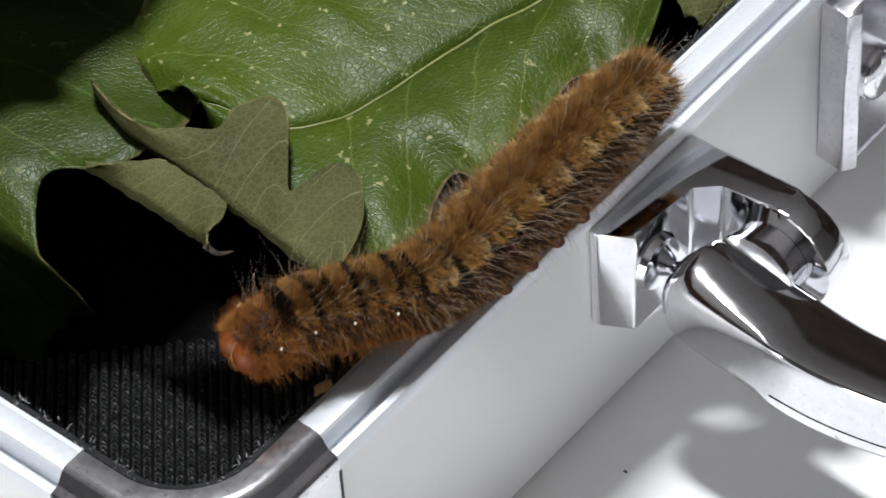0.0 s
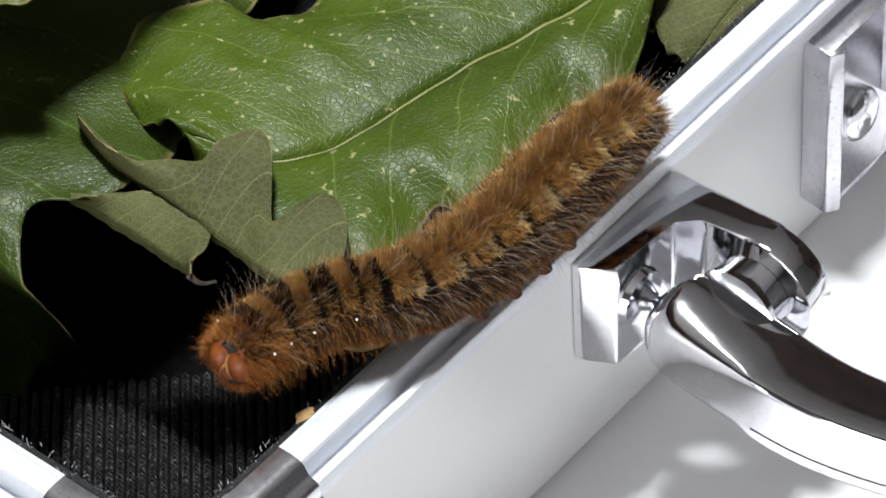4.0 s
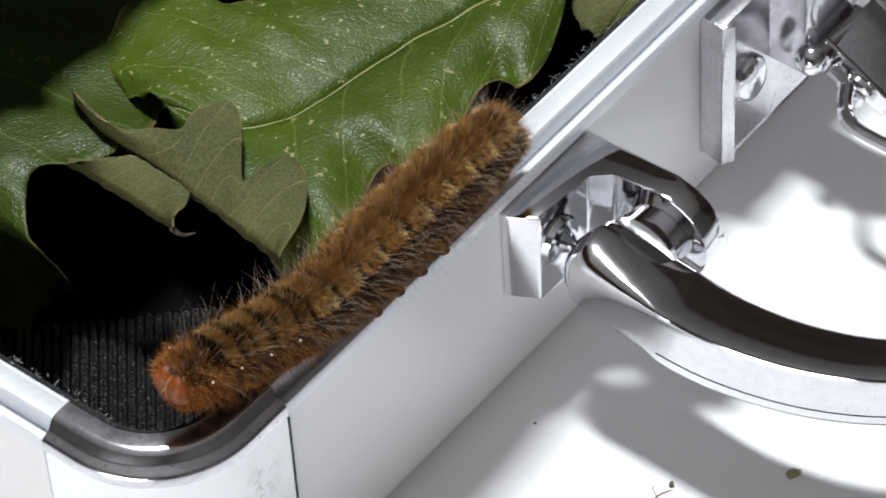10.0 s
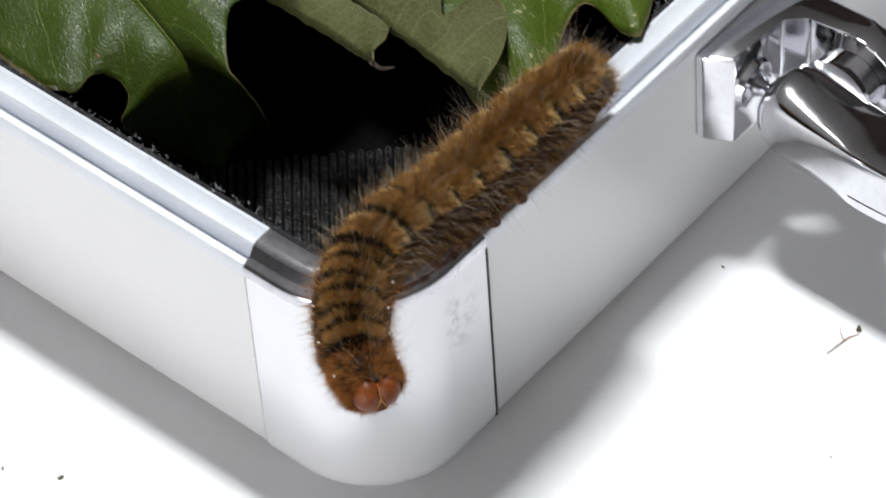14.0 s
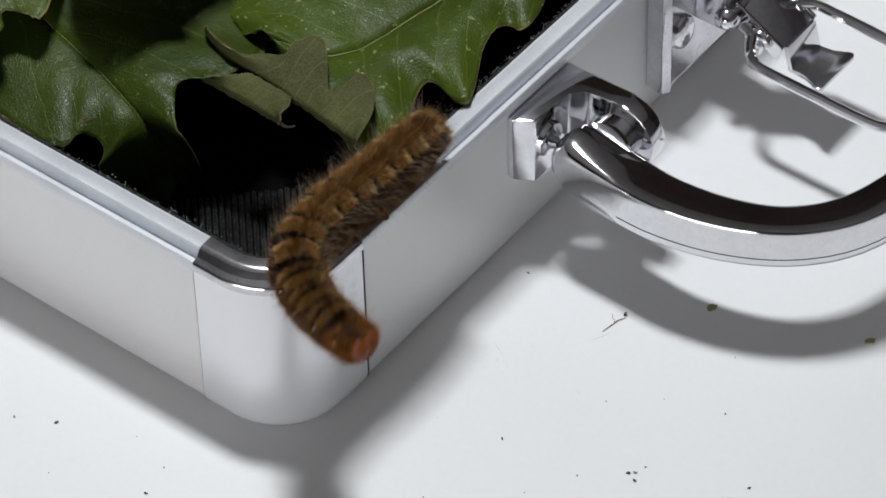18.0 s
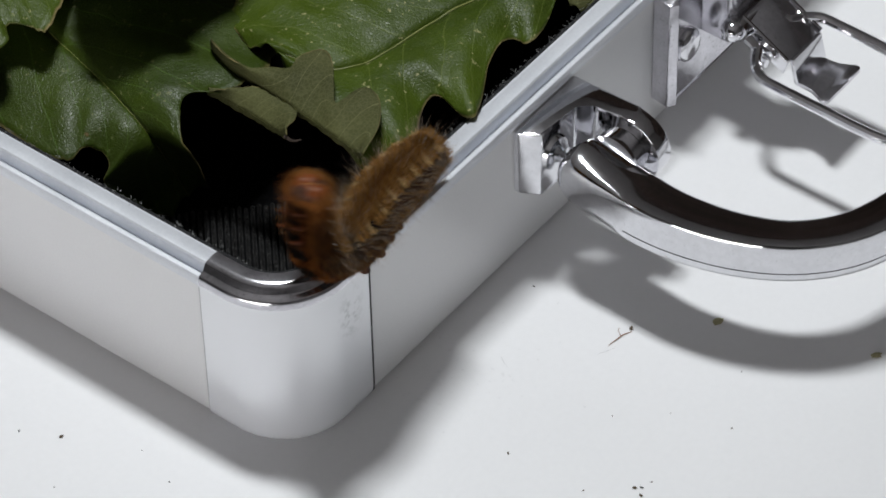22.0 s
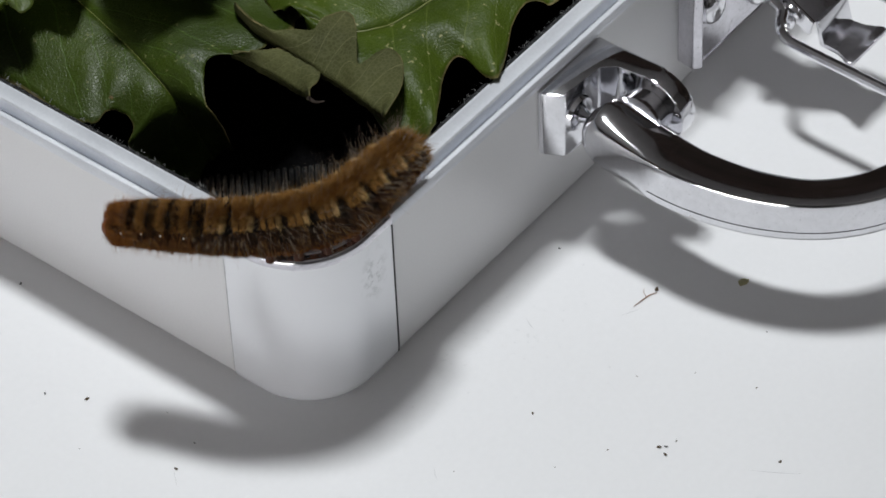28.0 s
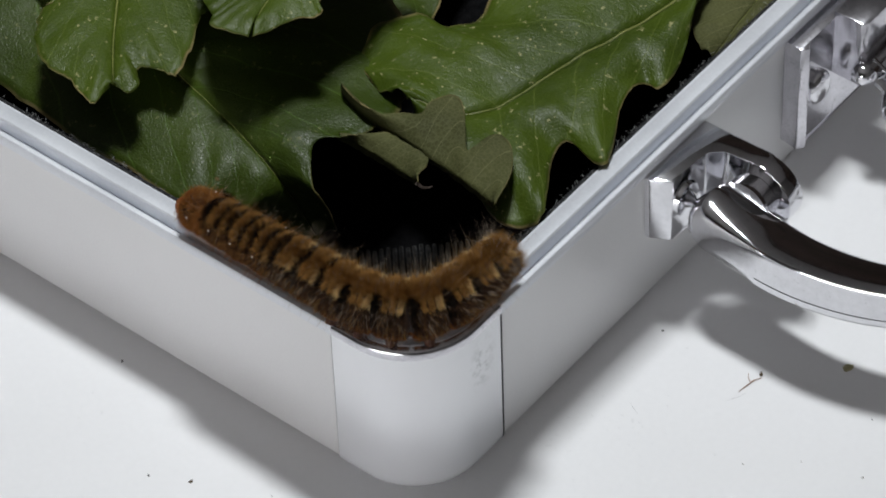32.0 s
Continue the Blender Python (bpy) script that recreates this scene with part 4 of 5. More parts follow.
oak_leaf(
    [(166.2, 36.3, 24.0), (137.0, 34.1, 24.0), (109.1, 32.0, 24.0), (91.5, 27.3, 24.0)],
    [(162.8, 46.2, 24.0), (139.1, 46.5, 24.0), (116.2, 42.0, 24.0), (97.7, 37.8, 24.0)],
    [(162.0, 26.1, 24.0), (137.9, 22.8, 24.0), (114.3, 20.4, 24.0), (92.1, 17.3, 24.0)], label='dark green oak leaf under the pale one', seed=21, dome=1.0, dark=True,
)


# ---- the crawling body: where its middle line lies, in millimetres, from tail to head ----
CRAWL = []


def crawl(t, *line):
    CRAWL.append((t, [Vector(p) * MM for p in line]))


crawl(0, (67.7, 1.7, 38.9), (60.2, 1.7, 38.9), (52.7, 1.7, 38.9), (45.2, 1.7, 38.9), (36.0, 1.9, 39.0), (29.5, 4.4, 40.1), (23.1, 7.8, 41.1), (15.9, 9.8, 40.8))
crawl(0.5, (68.0, 1.7, 38.9), (60.8, 1.7, 38.9), (53.6, 1.7, 38.9), (46.4, 1.7, 38.9), (37.9, 3.4, 39.6), (31.6, 6.5, 40.8), (26.1, 10.3, 42.9), (21.8, 14.8, 46.4))
crawl(1, (68.7, 1.7, 38.9), (61.4, 1.7, 38.9), (54.1, 1.7, 38.9), (46.9, 1.8, 38.9), (38.1, 3.8, 38.9), (32.3, 7.3, 40.4), (29.4, 11.9, 44.4), (29.7, 15.9, 50.3))
crawl(1.5, (67.5, 1.7, 38.9), (59.9, 1.7, 38.9), (52.4, 1.7, 38.9), (44.9, 1.8, 38.9), (36.3, 4.7, 39.7), (32.0, 9.1, 42.7), (31.4, 13.6, 48.3), (33.0, 16.9, 54.7))
crawl(2, (68.7, 1.7, 38.9), (61.4, 1.7, 38.9), (54.0, 1.7, 38.9), (46.8, 2.0, 38.9), (38.6, 5.2, 39.6), (34.8, 9.8, 42.9), (33.9, 14.4, 48.3), (34.4, 18.4, 54.4))
crawl(2.5, (68.7, 1.7, 38.9), (61.1, 1.7, 38.9), (53.5, 1.7, 38.9), (46.0, 2.1, 38.9), (37.8, 5.8, 39.7), (34.1, 10.7, 43.3), (33.4, 15.5, 49.0), (33.4, 20.0, 55.1))
crawl(4.5, (68.5, 1.7, 38.9), (61.2, 1.7, 38.9), (53.9, 1.7, 38.9), (46.6, 1.7, 38.9), (37.7, 3.0, 39.1), (30.9, 5.3, 39.3), (23.8, 6.2, 38.6), (16.1, 2.4, 38.9))
crawl(5, (67.5, 1.7, 38.9), (60.5, 1.7, 38.9), (53.6, 1.7, 38.9), (46.6, 1.7, 38.9), (38.2, 2.8, 39.0), (31.4, 4.1, 38.8), (24.2, 1.5, 38.9), (18.0, -4.5, 39.0))
crawl(5.5, (67.7, 1.7, 38.9), (60.9, 1.7, 38.9), (54.2, 1.7, 38.9), (47.6, 2.3, 38.9), (39.2, 4.2, 38.8), (31.8, 2.2, 38.9), (25.5, -3.1, 38.7), (25.4, -4.9, 30.8))
crawl(6, (65.5, 1.7, 38.9), (58.7, 1.7, 38.9), (52.0, 1.8, 38.9), (45.0, 2.6, 38.9), (35.6, 1.0, 39.0), (29.2, -3.7, 38.4), (28.1, -4.9, 30.8), (24.2, -8.0, 26.6))
crawl(6.5, (66.2, 1.7, 38.9), (58.9, 1.7, 38.9), (51.7, 1.8, 38.9), (44.6, 3.0, 38.8), (35.2, 1.2, 38.8), (30.3, -4.2, 37.0), (30.5, -7.8, 30.1), (28.4, -14.1, 27.4))
crawl(7, (67.5, 1.7, 38.9), (60.7, 1.7, 38.9), (54.0, 1.7, 38.9), (46.9, 2.2, 38.9), (37.5, 0.9, 38.9), (30.2, -3.1, 38.7), (27.2, -4.7, 33.0), (24.4, -6.1, 26.7))
crawl(7.5, (67.0, 1.7, 38.9), (60.3, 1.7, 38.9), (53.8, 1.7, 38.9), (46.8, 1.7, 38.9), (37.3, 0.9, 38.9), (29.7, -1.1, 38.8), (22.2, -3.7, 38.9), (16.4, -4.8, 36.5))
crawl(8, (67.5, 1.7, 38.9), (60.7, 1.7, 38.9), (53.9, 1.7, 38.9), (46.7, 2.0, 38.8), (37.2, 1.7, 38.9), (29.4, 0.2, 38.9), (21.8, -2.3, 38.8), (15.1, -4.7, 37.6))
crawl(8.5, (67.2, 1.7, 38.9), (60.0, 1.7, 38.9), (52.7, 1.7, 38.9), (45.5, 1.7, 38.9), (36.2, 1.8, 39.0), (28.8, 1.7, 38.9), (21.3, 0.8, 38.9), (13.7, -0.3, 38.9))
crawl(9, (66.5, 1.7, 38.9), (59.0, 1.7, 38.9), (51.6, 1.7, 38.9), (44.2, 1.7, 38.9), (35.0, 1.8, 38.9), (27.7, 2.8, 39.3), (20.4, 3.6, 39.5), (13.0, 3.6, 39.1))
crawl(9.5, (63.5, 1.7, 38.9), (56.1, 1.7, 38.9), (48.7, 1.7, 38.9), (41.3, 1.7, 38.9), (32.1, 1.9, 39.0), (24.8, 2.9, 39.2), (17.5, 4.1, 39.5), (10.2, 5.0, 39.6))
crawl(10, (58.7, 1.7, 38.9), (51.3, 1.7, 38.9), (43.8, 1.7, 38.9), (36.4, 1.7, 38.9), (27.2, 1.7, 38.9), (20.0, 2.5, 39.9), (12.8, 3.7, 41.5), (5.6, 4.7, 43.0))
crawl(10.5, (53.5, 1.7, 38.9), (46.1, 1.7, 38.9), (38.7, 1.7, 38.9), (31.4, 1.7, 38.9), (22.3, 1.8, 39.3), (15.1, 2.1, 40.9), (8.1, 2.4, 42.9), (1.0, 2.7, 44.9))
crawl(11, (49.0, 1.7, 38.9), (41.5, 1.7, 38.9), (34.1, 1.7, 38.9), (26.7, 1.7, 38.9), (17.5, 2.2, 39.0), (10.5, 4.4, 39.2), (3.2, 5.1, 38.8), (-4.7, 1.5, 39.0))
crawl(11.5, (45.0, 1.7, 38.9), (37.5, 1.7, 38.9), (30.1, 1.7, 38.9), (22.7, 1.7, 38.9), (13.5, 2.2, 38.9), (6.4, 4.0, 39.0), (-1.2, 4.4, 38.8), (-7.4, 3.2, 35.9))
crawl(12, (40.2, 1.7, 38.9), (32.8, 1.7, 38.9), (25.4, 1.7, 38.9), (18.0, 1.7, 38.9), (8.9, 2.6, 39.0), (2.0, 4.7, 40.5), (-4.8, 6.6, 42.4), (-11.9, 8.0, 44.1))
crawl(12.5, (38.5, 1.7, 38.9), (31.0, 1.7, 38.9), (23.6, 1.7, 38.9), (16.2, 1.7, 38.9), (7.2, 3.2, 39.3), (0.6, 6.0, 40.6), (-5.9, 8.7, 42.0), (-9.5, 12.6, 46.0))
crawl(13, (40.0, 1.7, 38.9), (32.3, 1.7, 38.9), (24.6, 1.7, 38.9), (17.0, 1.7, 38.9), (7.8, 3.3, 38.9), (1.5, 7.3, 38.9), (-4.4, 12.1, 38.3), (-9.4, 17.8, 36.9))
crawl(13.5, (38.2, 1.7, 38.9), (29.9, 1.7, 38.9), (21.7, 1.7, 38.9), (13.5, 1.8, 39.0), (3.7, 3.1, 41.2), (-4.1, 3.0, 43.1), (-11.5, 0.1, 43.5), (-18.4, -4.5, 43.4))
crawl(14, (39.2, 1.7, 38.9), (31.0, 1.7, 38.9), (22.7, 1.7, 38.9), (14.6, 1.8, 39.4), (4.7, 1.7, 41.6), (-2.7, -1.0, 42.3), (-8.6, -6.4, 42.4), (-12.4, -13.6, 42.9))
crawl(14.5, (37.7, 1.7, 38.9), (29.6, 1.7, 38.9), (21.4, 1.7, 38.9), (13.4, 1.9, 39.6), (3.6, 1.1, 41.3), (-3.4, -2.7, 41.4), (-9.3, -8.1, 41.2), (-14.5, -14.4, 41.1))
crawl(16.5, (37.5, 1.7, 38.9), (29.3, 1.7, 38.9), (21.2, 1.9, 39.0), (13.2, 2.5, 39.5), (4.4, -1.4, 39.0), (-0.1, -7.6, 37.4), (-3.3, -14.9, 36.5), (-6.0, -22.6, 36.0))
crawl(17, (39.0, 1.7, 38.9), (31.4, 1.7, 38.9), (23.9, 1.7, 38.9), (16.5, 1.9, 39.7), (7.3, 1.8, 41.4), (0.2, -0.3, 41.9), (-6.3, -3.9, 41.8), (-13.0, -7.4, 41.8))
crawl(17.5, (38.2, 1.7, 38.9), (30.0, 1.7, 38.9), (21.8, 1.9, 38.8), (13.2, 2.9, 38.9), (1.6, 0.4, 38.9), (-4.7, -3.3, 35.1), (-6.7, -3.6, 25.3), (-12.7, -7.0, 20.8))
crawl(18, (38.7, 1.7, 38.9), (30.5, 1.7, 38.9), (22.3, 1.8, 39.0), (14.3, 2.2, 39.6), (4.8, 0.5, 39.9), (-0.2, -5.4, 39.2), (-2.8, -13.0, 39.4), (-4.3, -21.0, 40.2))
crawl(18.2, (38.5, 1.7, 38.9), (30.5, 1.7, 38.9), (22.4, 1.8, 39), (14.5, 2.2, 39.6), (5.5, 3.6, 41), (1.4, -3.1, 43), (4, -11.5, 46), (9.8, -19.7, 48))
crawl(18.5, (38.2, 1.7, 38.9), (30.4, 1.7, 38.9), (22.5, 1.7, 39.0), (14.8, 2.3, 39.8), (5.5, 1.6, 41.1), (0.1, -3.2, 40.8), (-2.9, -10.3, 41.0), (-5.6, -17.6, 41.4))
crawl(19, (39.2, 1.7, 38.9), (30.5, 1.7, 38.9), (21.9, 1.8, 38.9), (12.8, 2.6, 38.9), (0.5, -0.5, 38.8), (-4.7, -1.5, 31.9), (-6.5, 0.9, 19.7), (-12.6, -0.9, 13.8))
crawl(19.5, (37.5, 1.7, 38.9), (29.0, 1.7, 38.9), (20.5, 1.8, 38.9), (11.2, 1.7, 38.9), (-1.1, -2.2, 38.8), (-4.8, -4.5, 31.4), (-4.9, -4.9, 19.5), (-8.5, -8.5, 12.5))
crawl(20, (37.5, 1.7, 38.9), (30.9, 1.7, 38.9), (24.3, 1.7, 38.9), (17.7, 1.5, 39.1), (9.6, 0.5, 40.1), (3.7, -1.6, 41.7), (-1.1, -5.4, 44.0), (-5.4, -9.7, 46.5))
crawl(20.5, (35.7, 1.7, 38.9), (29.7, 1.7, 38.9), (23.7, 1.7, 38.9), (17.8, 1.6, 39.5), (10.9, 1.3, 42.1), (6.1, 0.6, 45.5), (1.8, -0.4, 49.6), (-2.3, -1.7, 53.8))
crawl(20.6, (35.8, 1.7, 38.9), (29.7, 1.7, 38.9), (23.6, 1.7, 38.9), (17.6, 1.6, 39.4), (7.3, 3.1, 41), (0.1, 1.5, 43), (-6.7, 0.3, 44), (-13.1, -0.7, 44))
crawl(21, (36.2, 1.7, 38.9), (28.0, 1.7, 38.9), (19.7, 1.7, 38.9), (11.0, 2.0, 38.9), (-0.4, 1.6, 38.8), (-6.2, 1.6, 34.6), (-13.6, -0.9, 33.5), (-21.3, -3.9, 33.5))
crawl(21.5, (37.2, 1.7, 38.9), (31.5, 1.7, 38.9), (25.8, 1.7, 38.9), (20.3, 1.5, 39.8), (13.8, 0.6, 42.5), (9.1, -0.5, 45.4), (4.8, -2.3, 48.6), (0.6, -4.6, 51.7))
crawl(21.8, (36.8, 1.7, 38.9), (30.4, 1.7, 38.9), (24, 1.7, 38.9), (17.6, 1.7, 39.4), (7.6, 4.8, 42), (6.1, -2.7, 46), (12, -9.9, 48), (19.3, -17.5, 49))
crawl(22, (36.5, 1.7, 38.9), (29.8, 1.7, 38.9), (23.0, 1.2, 38.9), (15.6, -0.6, 38.9), (9.7, 0.6, 39.4), (7.8, 1.5, 44.8), (6.9, 0.8, 51.3), (6.2, -0.5, 57.8))
crawl(22.2, (36.3, 1.7, 38.9), (29.2, 1.7, 38.9), (22, 1.5, 38.9), (15, 0.8, 38.9), (7.2, 5.4, 39.5), (2.2, 8.9, 41.5), (-1.6, 12.3, 42.5), (-6.7, 14.1, 42))
crawl(22.5, (36.0, 1.7, 38.9), (27.7, 1.7, 38.9), (19.5, 1.7, 38.9), (10.7, 2.1, 38.9), (-0.7, 1.4, 38.8), (-6.3, 1.3, 34.3), (-13.6, -1.7, 33.2), (-21.0, -5.2, 33.0))
crawl(23, (36.5, 1.7, 38.9), (28.2, 1.7, 38.9), (19.9, 1.9, 38.9), (11.3, 2.7, 38.9), (0.3, -0.4, 38.9), (-5.2, -2.5, 35.2), (-11.5, -5.9, 33.7), (-18.4, -10.5, 33.9))
crawl(23.5, (35.2, 1.7, 38.9), (27.8, 1.7, 38.9), (20.0, 1.2, 38.8), (12.8, 1.2, 38.9), (11.7, 4.1, 42.9), (12.9, 3.0, 50.0), (14.0, 0.7, 56.9), (14.7, -2.0, 63.7))
crawl(23.8, (35.4, 1.7, 38.9), (28.5, 1.7, 38.9), (21.4, 1.6, 38.9), (15, 1.5, 39), (9.2, 0.7, 42), (6.2, 0.6, 47), (7.5, 1.4, 52), (11.5, 2.2, 56))
crawl(24, (36.7, 1.7, 38.9), (28.9, 1.7, 38.9), (21.2, 1.7, 39.0), (13.6, 2.3, 39.9), (4.7, 4.2, 42.9), (-1.6, 6.7, 46.5), (-8.6, 8.3, 49.1), (-16.2, 8.5, 50.4))
crawl(24.2, (36.5, 1.7, 38.9), (28.7, 1.7, 38.9), (21, 1.7, 39), (13.5, 2.3, 39.6), (6.8, 11.5, 40.5), (0.8, 15.3, 42), (-4.6, 20.8, 42.5), (-14.0, 28.2, 41.6))
crawl(24.5, (35.5, 1.7, 38.9), (27.3, 1.7, 38.9), (19.1, 1.7, 38.9), (10.9, 2.0, 38.8), (0.1, 3.1, 38.9), (-7.1, 4.9, 36.4), (-14.9, 5.1, 34.4), (-22.8, 4.6, 32.3))
crawl(25, (35.7, 1.7, 38.9), (27.5, 1.7, 38.9), (19.3, 1.7, 38.9), (10.9, 2.5, 38.8), (-0.4, 1.7, 38.8), (-5.5, 1.0, 32.8), (-11.5, -1.5, 28.1), (-17.8, -5.1, 24.1))
crawl(25.5, (33.2, 1.7, 38.9), (25.1, 1.7, 38.9), (17.0, 1.7, 38.9), (9.0, 1.7, 39.3), (-0.9, 0.5, 39.4), (-8.3, -2.5, 38.8), (-15.7, -5.7, 38.0), (-22.9, -9.2, 37.3))
crawl(26, (33.5, 1.7, 38.9), (25.3, 1.7, 38.9), (17.2, 1.7, 38.9), (9.1, 1.9, 39.2), (-0.8, 0.6, 39.0), (-8.1, -2.6, 37.9), (-15.1, -6.5, 36.6), (-22.0, -10.6, 35.4))
crawl(26.5, (28.7, 1.7, 38.9), (20.6, 1.7, 38.9), (12.6, 1.9, 38.9), (4.6, 1.6, 39.0), (-5.3, -0.1, 39.1), (-12.5, -3.4, 38.5), (-19.3, -7.5, 37.7), (-26.3, -11.4, 37.0))
crawl(28.5, (26.4, 1.7, 38.9), (18.2, 1.7, 38.9), (10.1, 2.6, 38.9), (3.6, 6.7, 38.9), (-2.0, 14.8, 38.8), (-4.7, 22.7, 37.8), (-6.5, 31.4, 36.4), (-9.2, 39.2, 36.0))
crawl(29, (28.4, 1.7, 38.9), (20.7, 1.7, 38.9), (13.0, 2.0, 38.9), (6.1, 4.4, 38.8), (-2.5, 8.2, 38.7), (-5.7, 14.6, 32.7), (-10.3, 20.2, 29.6), (-14.9, 25.9, 27.0))
crawl(29.5, (27.7, 1.7, 38.9), (20.5, 1.7, 38.9), (13.3, 1.9, 38.9), (6.7, 4.0, 38.9), (1.1, 10.1, 38.9), (-3.7, 14.1, 38.7), (-4.7, 21.1, 35.3), (-4.7, 28.0, 35.5))
crawl(30, (26.9, 1.7, 38.9), (19.7, 1.7, 38.9), (12.5, 2.0, 38.9), (6.0, 4.5, 38.9), (0.9, 11.4, 38.8), (-2.9, 16.9, 38.8), (-4.6, 23.6, 38.8), (-3.8, 31.4, 39.0))
crawl(30.5, (26.9, 1.7, 38.9), (19.3, 1.7, 38.9), (11.7, 2.1, 38.9), (5.2, 5.3, 38.9), (1.0, 13.4, 38.8), (-1.0, 20.4, 38.8), (-1.8, 27.9, 38.8), (-1.1, 36.0, 38.8))
crawl(31, (27.9, 1.7, 38.9), (19.4, 1.7, 38.9), (11.0, 2.4, 38.9), (4.4, 6.5, 38.9), (1.8, 16.3, 38.9), (1.7, 24.9, 38.9), (1.7, 33.4, 38.9), (1.7, 42.0, 38.9))
crawl(31.5, (23.9, 1.7, 38.9), (15.4, 1.8, 38.9), (7.4, 3.8, 38.9), (2.7, 10.0, 38.9), (1.7, 20.4, 38.9), (1.7, 29.0, 38.9), (1.7, 37.6, 38.9), (1.7, 46.2, 38.9))
crawl(32, (22.4, 1.7, 38.9), (13.7, 2.0, 38.9), (6.0, 4.9, 38.9), (2.2, 12.1, 38.9), (1.7, 23.0, 38.9), (1.7, 31.8, 38.9), (1.7, 40.6, 38.9), (1.7, 49.5, 38.9))


# ---- caterpillar ----
SKIN = varied("dark_caterpillar_skin", (0.008, 0.006, 0.005), (0.04, 0.018, 0.01), 500, rough=0.8, bump=0.0001, fine=2500)
HEAD_RED = varied("russet_head", (0.10, 0.024, 0.0045), (0.21, 0.054, 0.0095), 500, rough=0.45, bump=0.00003, fine=2500, Specular_IOR_Level=0.3)
FUR_GOLD = varied("golden_brown_fur", (0.15, 0.070, 0.018), (0.43, 0.225, 0.066), 700, rough=0.85, Specular_IOR_Level=0.12)
FUR_OCHRE = varied("pale_ochre_tufts", (0.38, 0.225, 0.08), (0.66, 0.45, 0.2), 700, rough=0.85, Specular_IOR_Level=0.12)
FUR_SIDE = varied("dark_brown_side_fur", (0.018, 0.008, 0.005), (0.085, 0.042, 0.024), 1500, rough=0.85, Specular_IOR_Level=0.12)
FUR_RED = varied("russet_fur", (0.13, 0.04, 0.009), (0.32, 0.115, 0.026), 900, rough=0.85, Specular_IOR_Level=0.12)
FUR_ORANGE = varied("orange_brown_fur", (0.15, 0.055, 0.013), (0.37, 0.16, 0.042), 800, rough=0.85, Specular_IOR_Level=0.12)
FUR_LONG = varied("long_pale_hairs", (0.22, 0.165, 0.115), (0.42, 0.35, 0.28), 900, rough=0.5, Specular_IOR_Level=0.12)
FUR_BLACK = varied("black_fur", (0.004, 0.003, 0.0025), (0.018, 0.011, 0.007), 1100, rough=0.8, Specular_IOR_Level=0.12)
PROLEG = varied("dark_red_prolegs", (0.03, 0.011, 0.006), (0.08, 0.026, 0.012), 900, rough=0.6, Specular_IOR_Level=0.2)
LEG = varied("red_brown_legs", (0.07, 0.018, 0.006), (0.15, 0.04, 0.012), 900, rough=0.6, Specular_IOR_Level=0.2)
PLATE = varied("ochre_face_plate", (0.22, 0.09, 0.025), (0.34, 0.16, 0.055), 900, rough=0.6, Specular_IOR_Level=0.2)
WHITE_DOT = mat("white_wart", (0.8, 0.76, 0.68), 0.5)

N_SEG = 13
SEG_LEN = 0.00475


def radius_at(i):
    return (0.0030, 0.0037, 0.0040, 0.0041, 0.0041, 0.0040, 0.0039, 0.0037, 0.0035, 0.0033, 0.0032, 0.0030, 0.0028)[i]


def fur(name, seed, count, angles, xs, r, length, lean, width, material, parent, label="", droop=0.0, comb=0.0, loose=1.0):
    """Single hairs as fine tapering blades rooted on the skin; angles count from the back."""
    rng = random.Random(seed)
    verts, faces = [], []
    for _ in range(count):
        a = radians(rng.uniform(*angles)) * rng.choice((-1, 1))
        x = (rng.uniform(*xs) + rng.gauss(0, 0.03 * loose)) * SEG_LEN
        o = Vector((0, math.sin(a), math.cos(a)))
        rr = r * (1 - 0.35 * abs(x / SEG_LEN) ** 2)
        p = Vector((x, 0, 0)) + o * rr * 0.96
        l = length * rng.uniform(0.6, 1.15)
        down = Vector((0, math.cos(a), -math.sin(a))) * math.copysign(comb, a)
        d = (o + down + Vector((lean + rng.gauss(0, 0.24 * loose), rng.gauss(0, 0.2), rng.gauss(0, 0.2) - droop))).normalized()
        # neighbouring hairs clump
        d = (d + noise.noise_vector(p * 1100 + Vector((seed * 1.7, 0, 0))) * 0.45 * loose).normalized()
        s = d.cross(Vector((rng.gauss(0, 1), rng.gauss(0, 1), rng.gauss(0, 1)))).normalized() * width * rng.uniform(0.7, 1.2)
        bend = Vector((rng.gauss(0, 0.12), rng.gauss(0, 0.12), rng.gauss(0, 0.1) - droop * 0.4)) * l
        k = len(verts)
        mid = p + d * l * 0.55 + bend * 0.3
        verts += [p - s, p + s, mid + s * 0.7, mid - s * 0.7, p + d * l + bend]
        faces += [(k, k + 1, k + 2, k + 3), (k + 3, k + 2, k + 4)]
    me = bpy.data.meshes.new(name)
    me.from_pydata([tuple(v) for v in verts], [], faces)
    me.materials.append(material)
    ob = new(name, me)
    ob.parent = parent
    if label:
        ob["label"] = label
    return tagged(ob, kind="stuff")


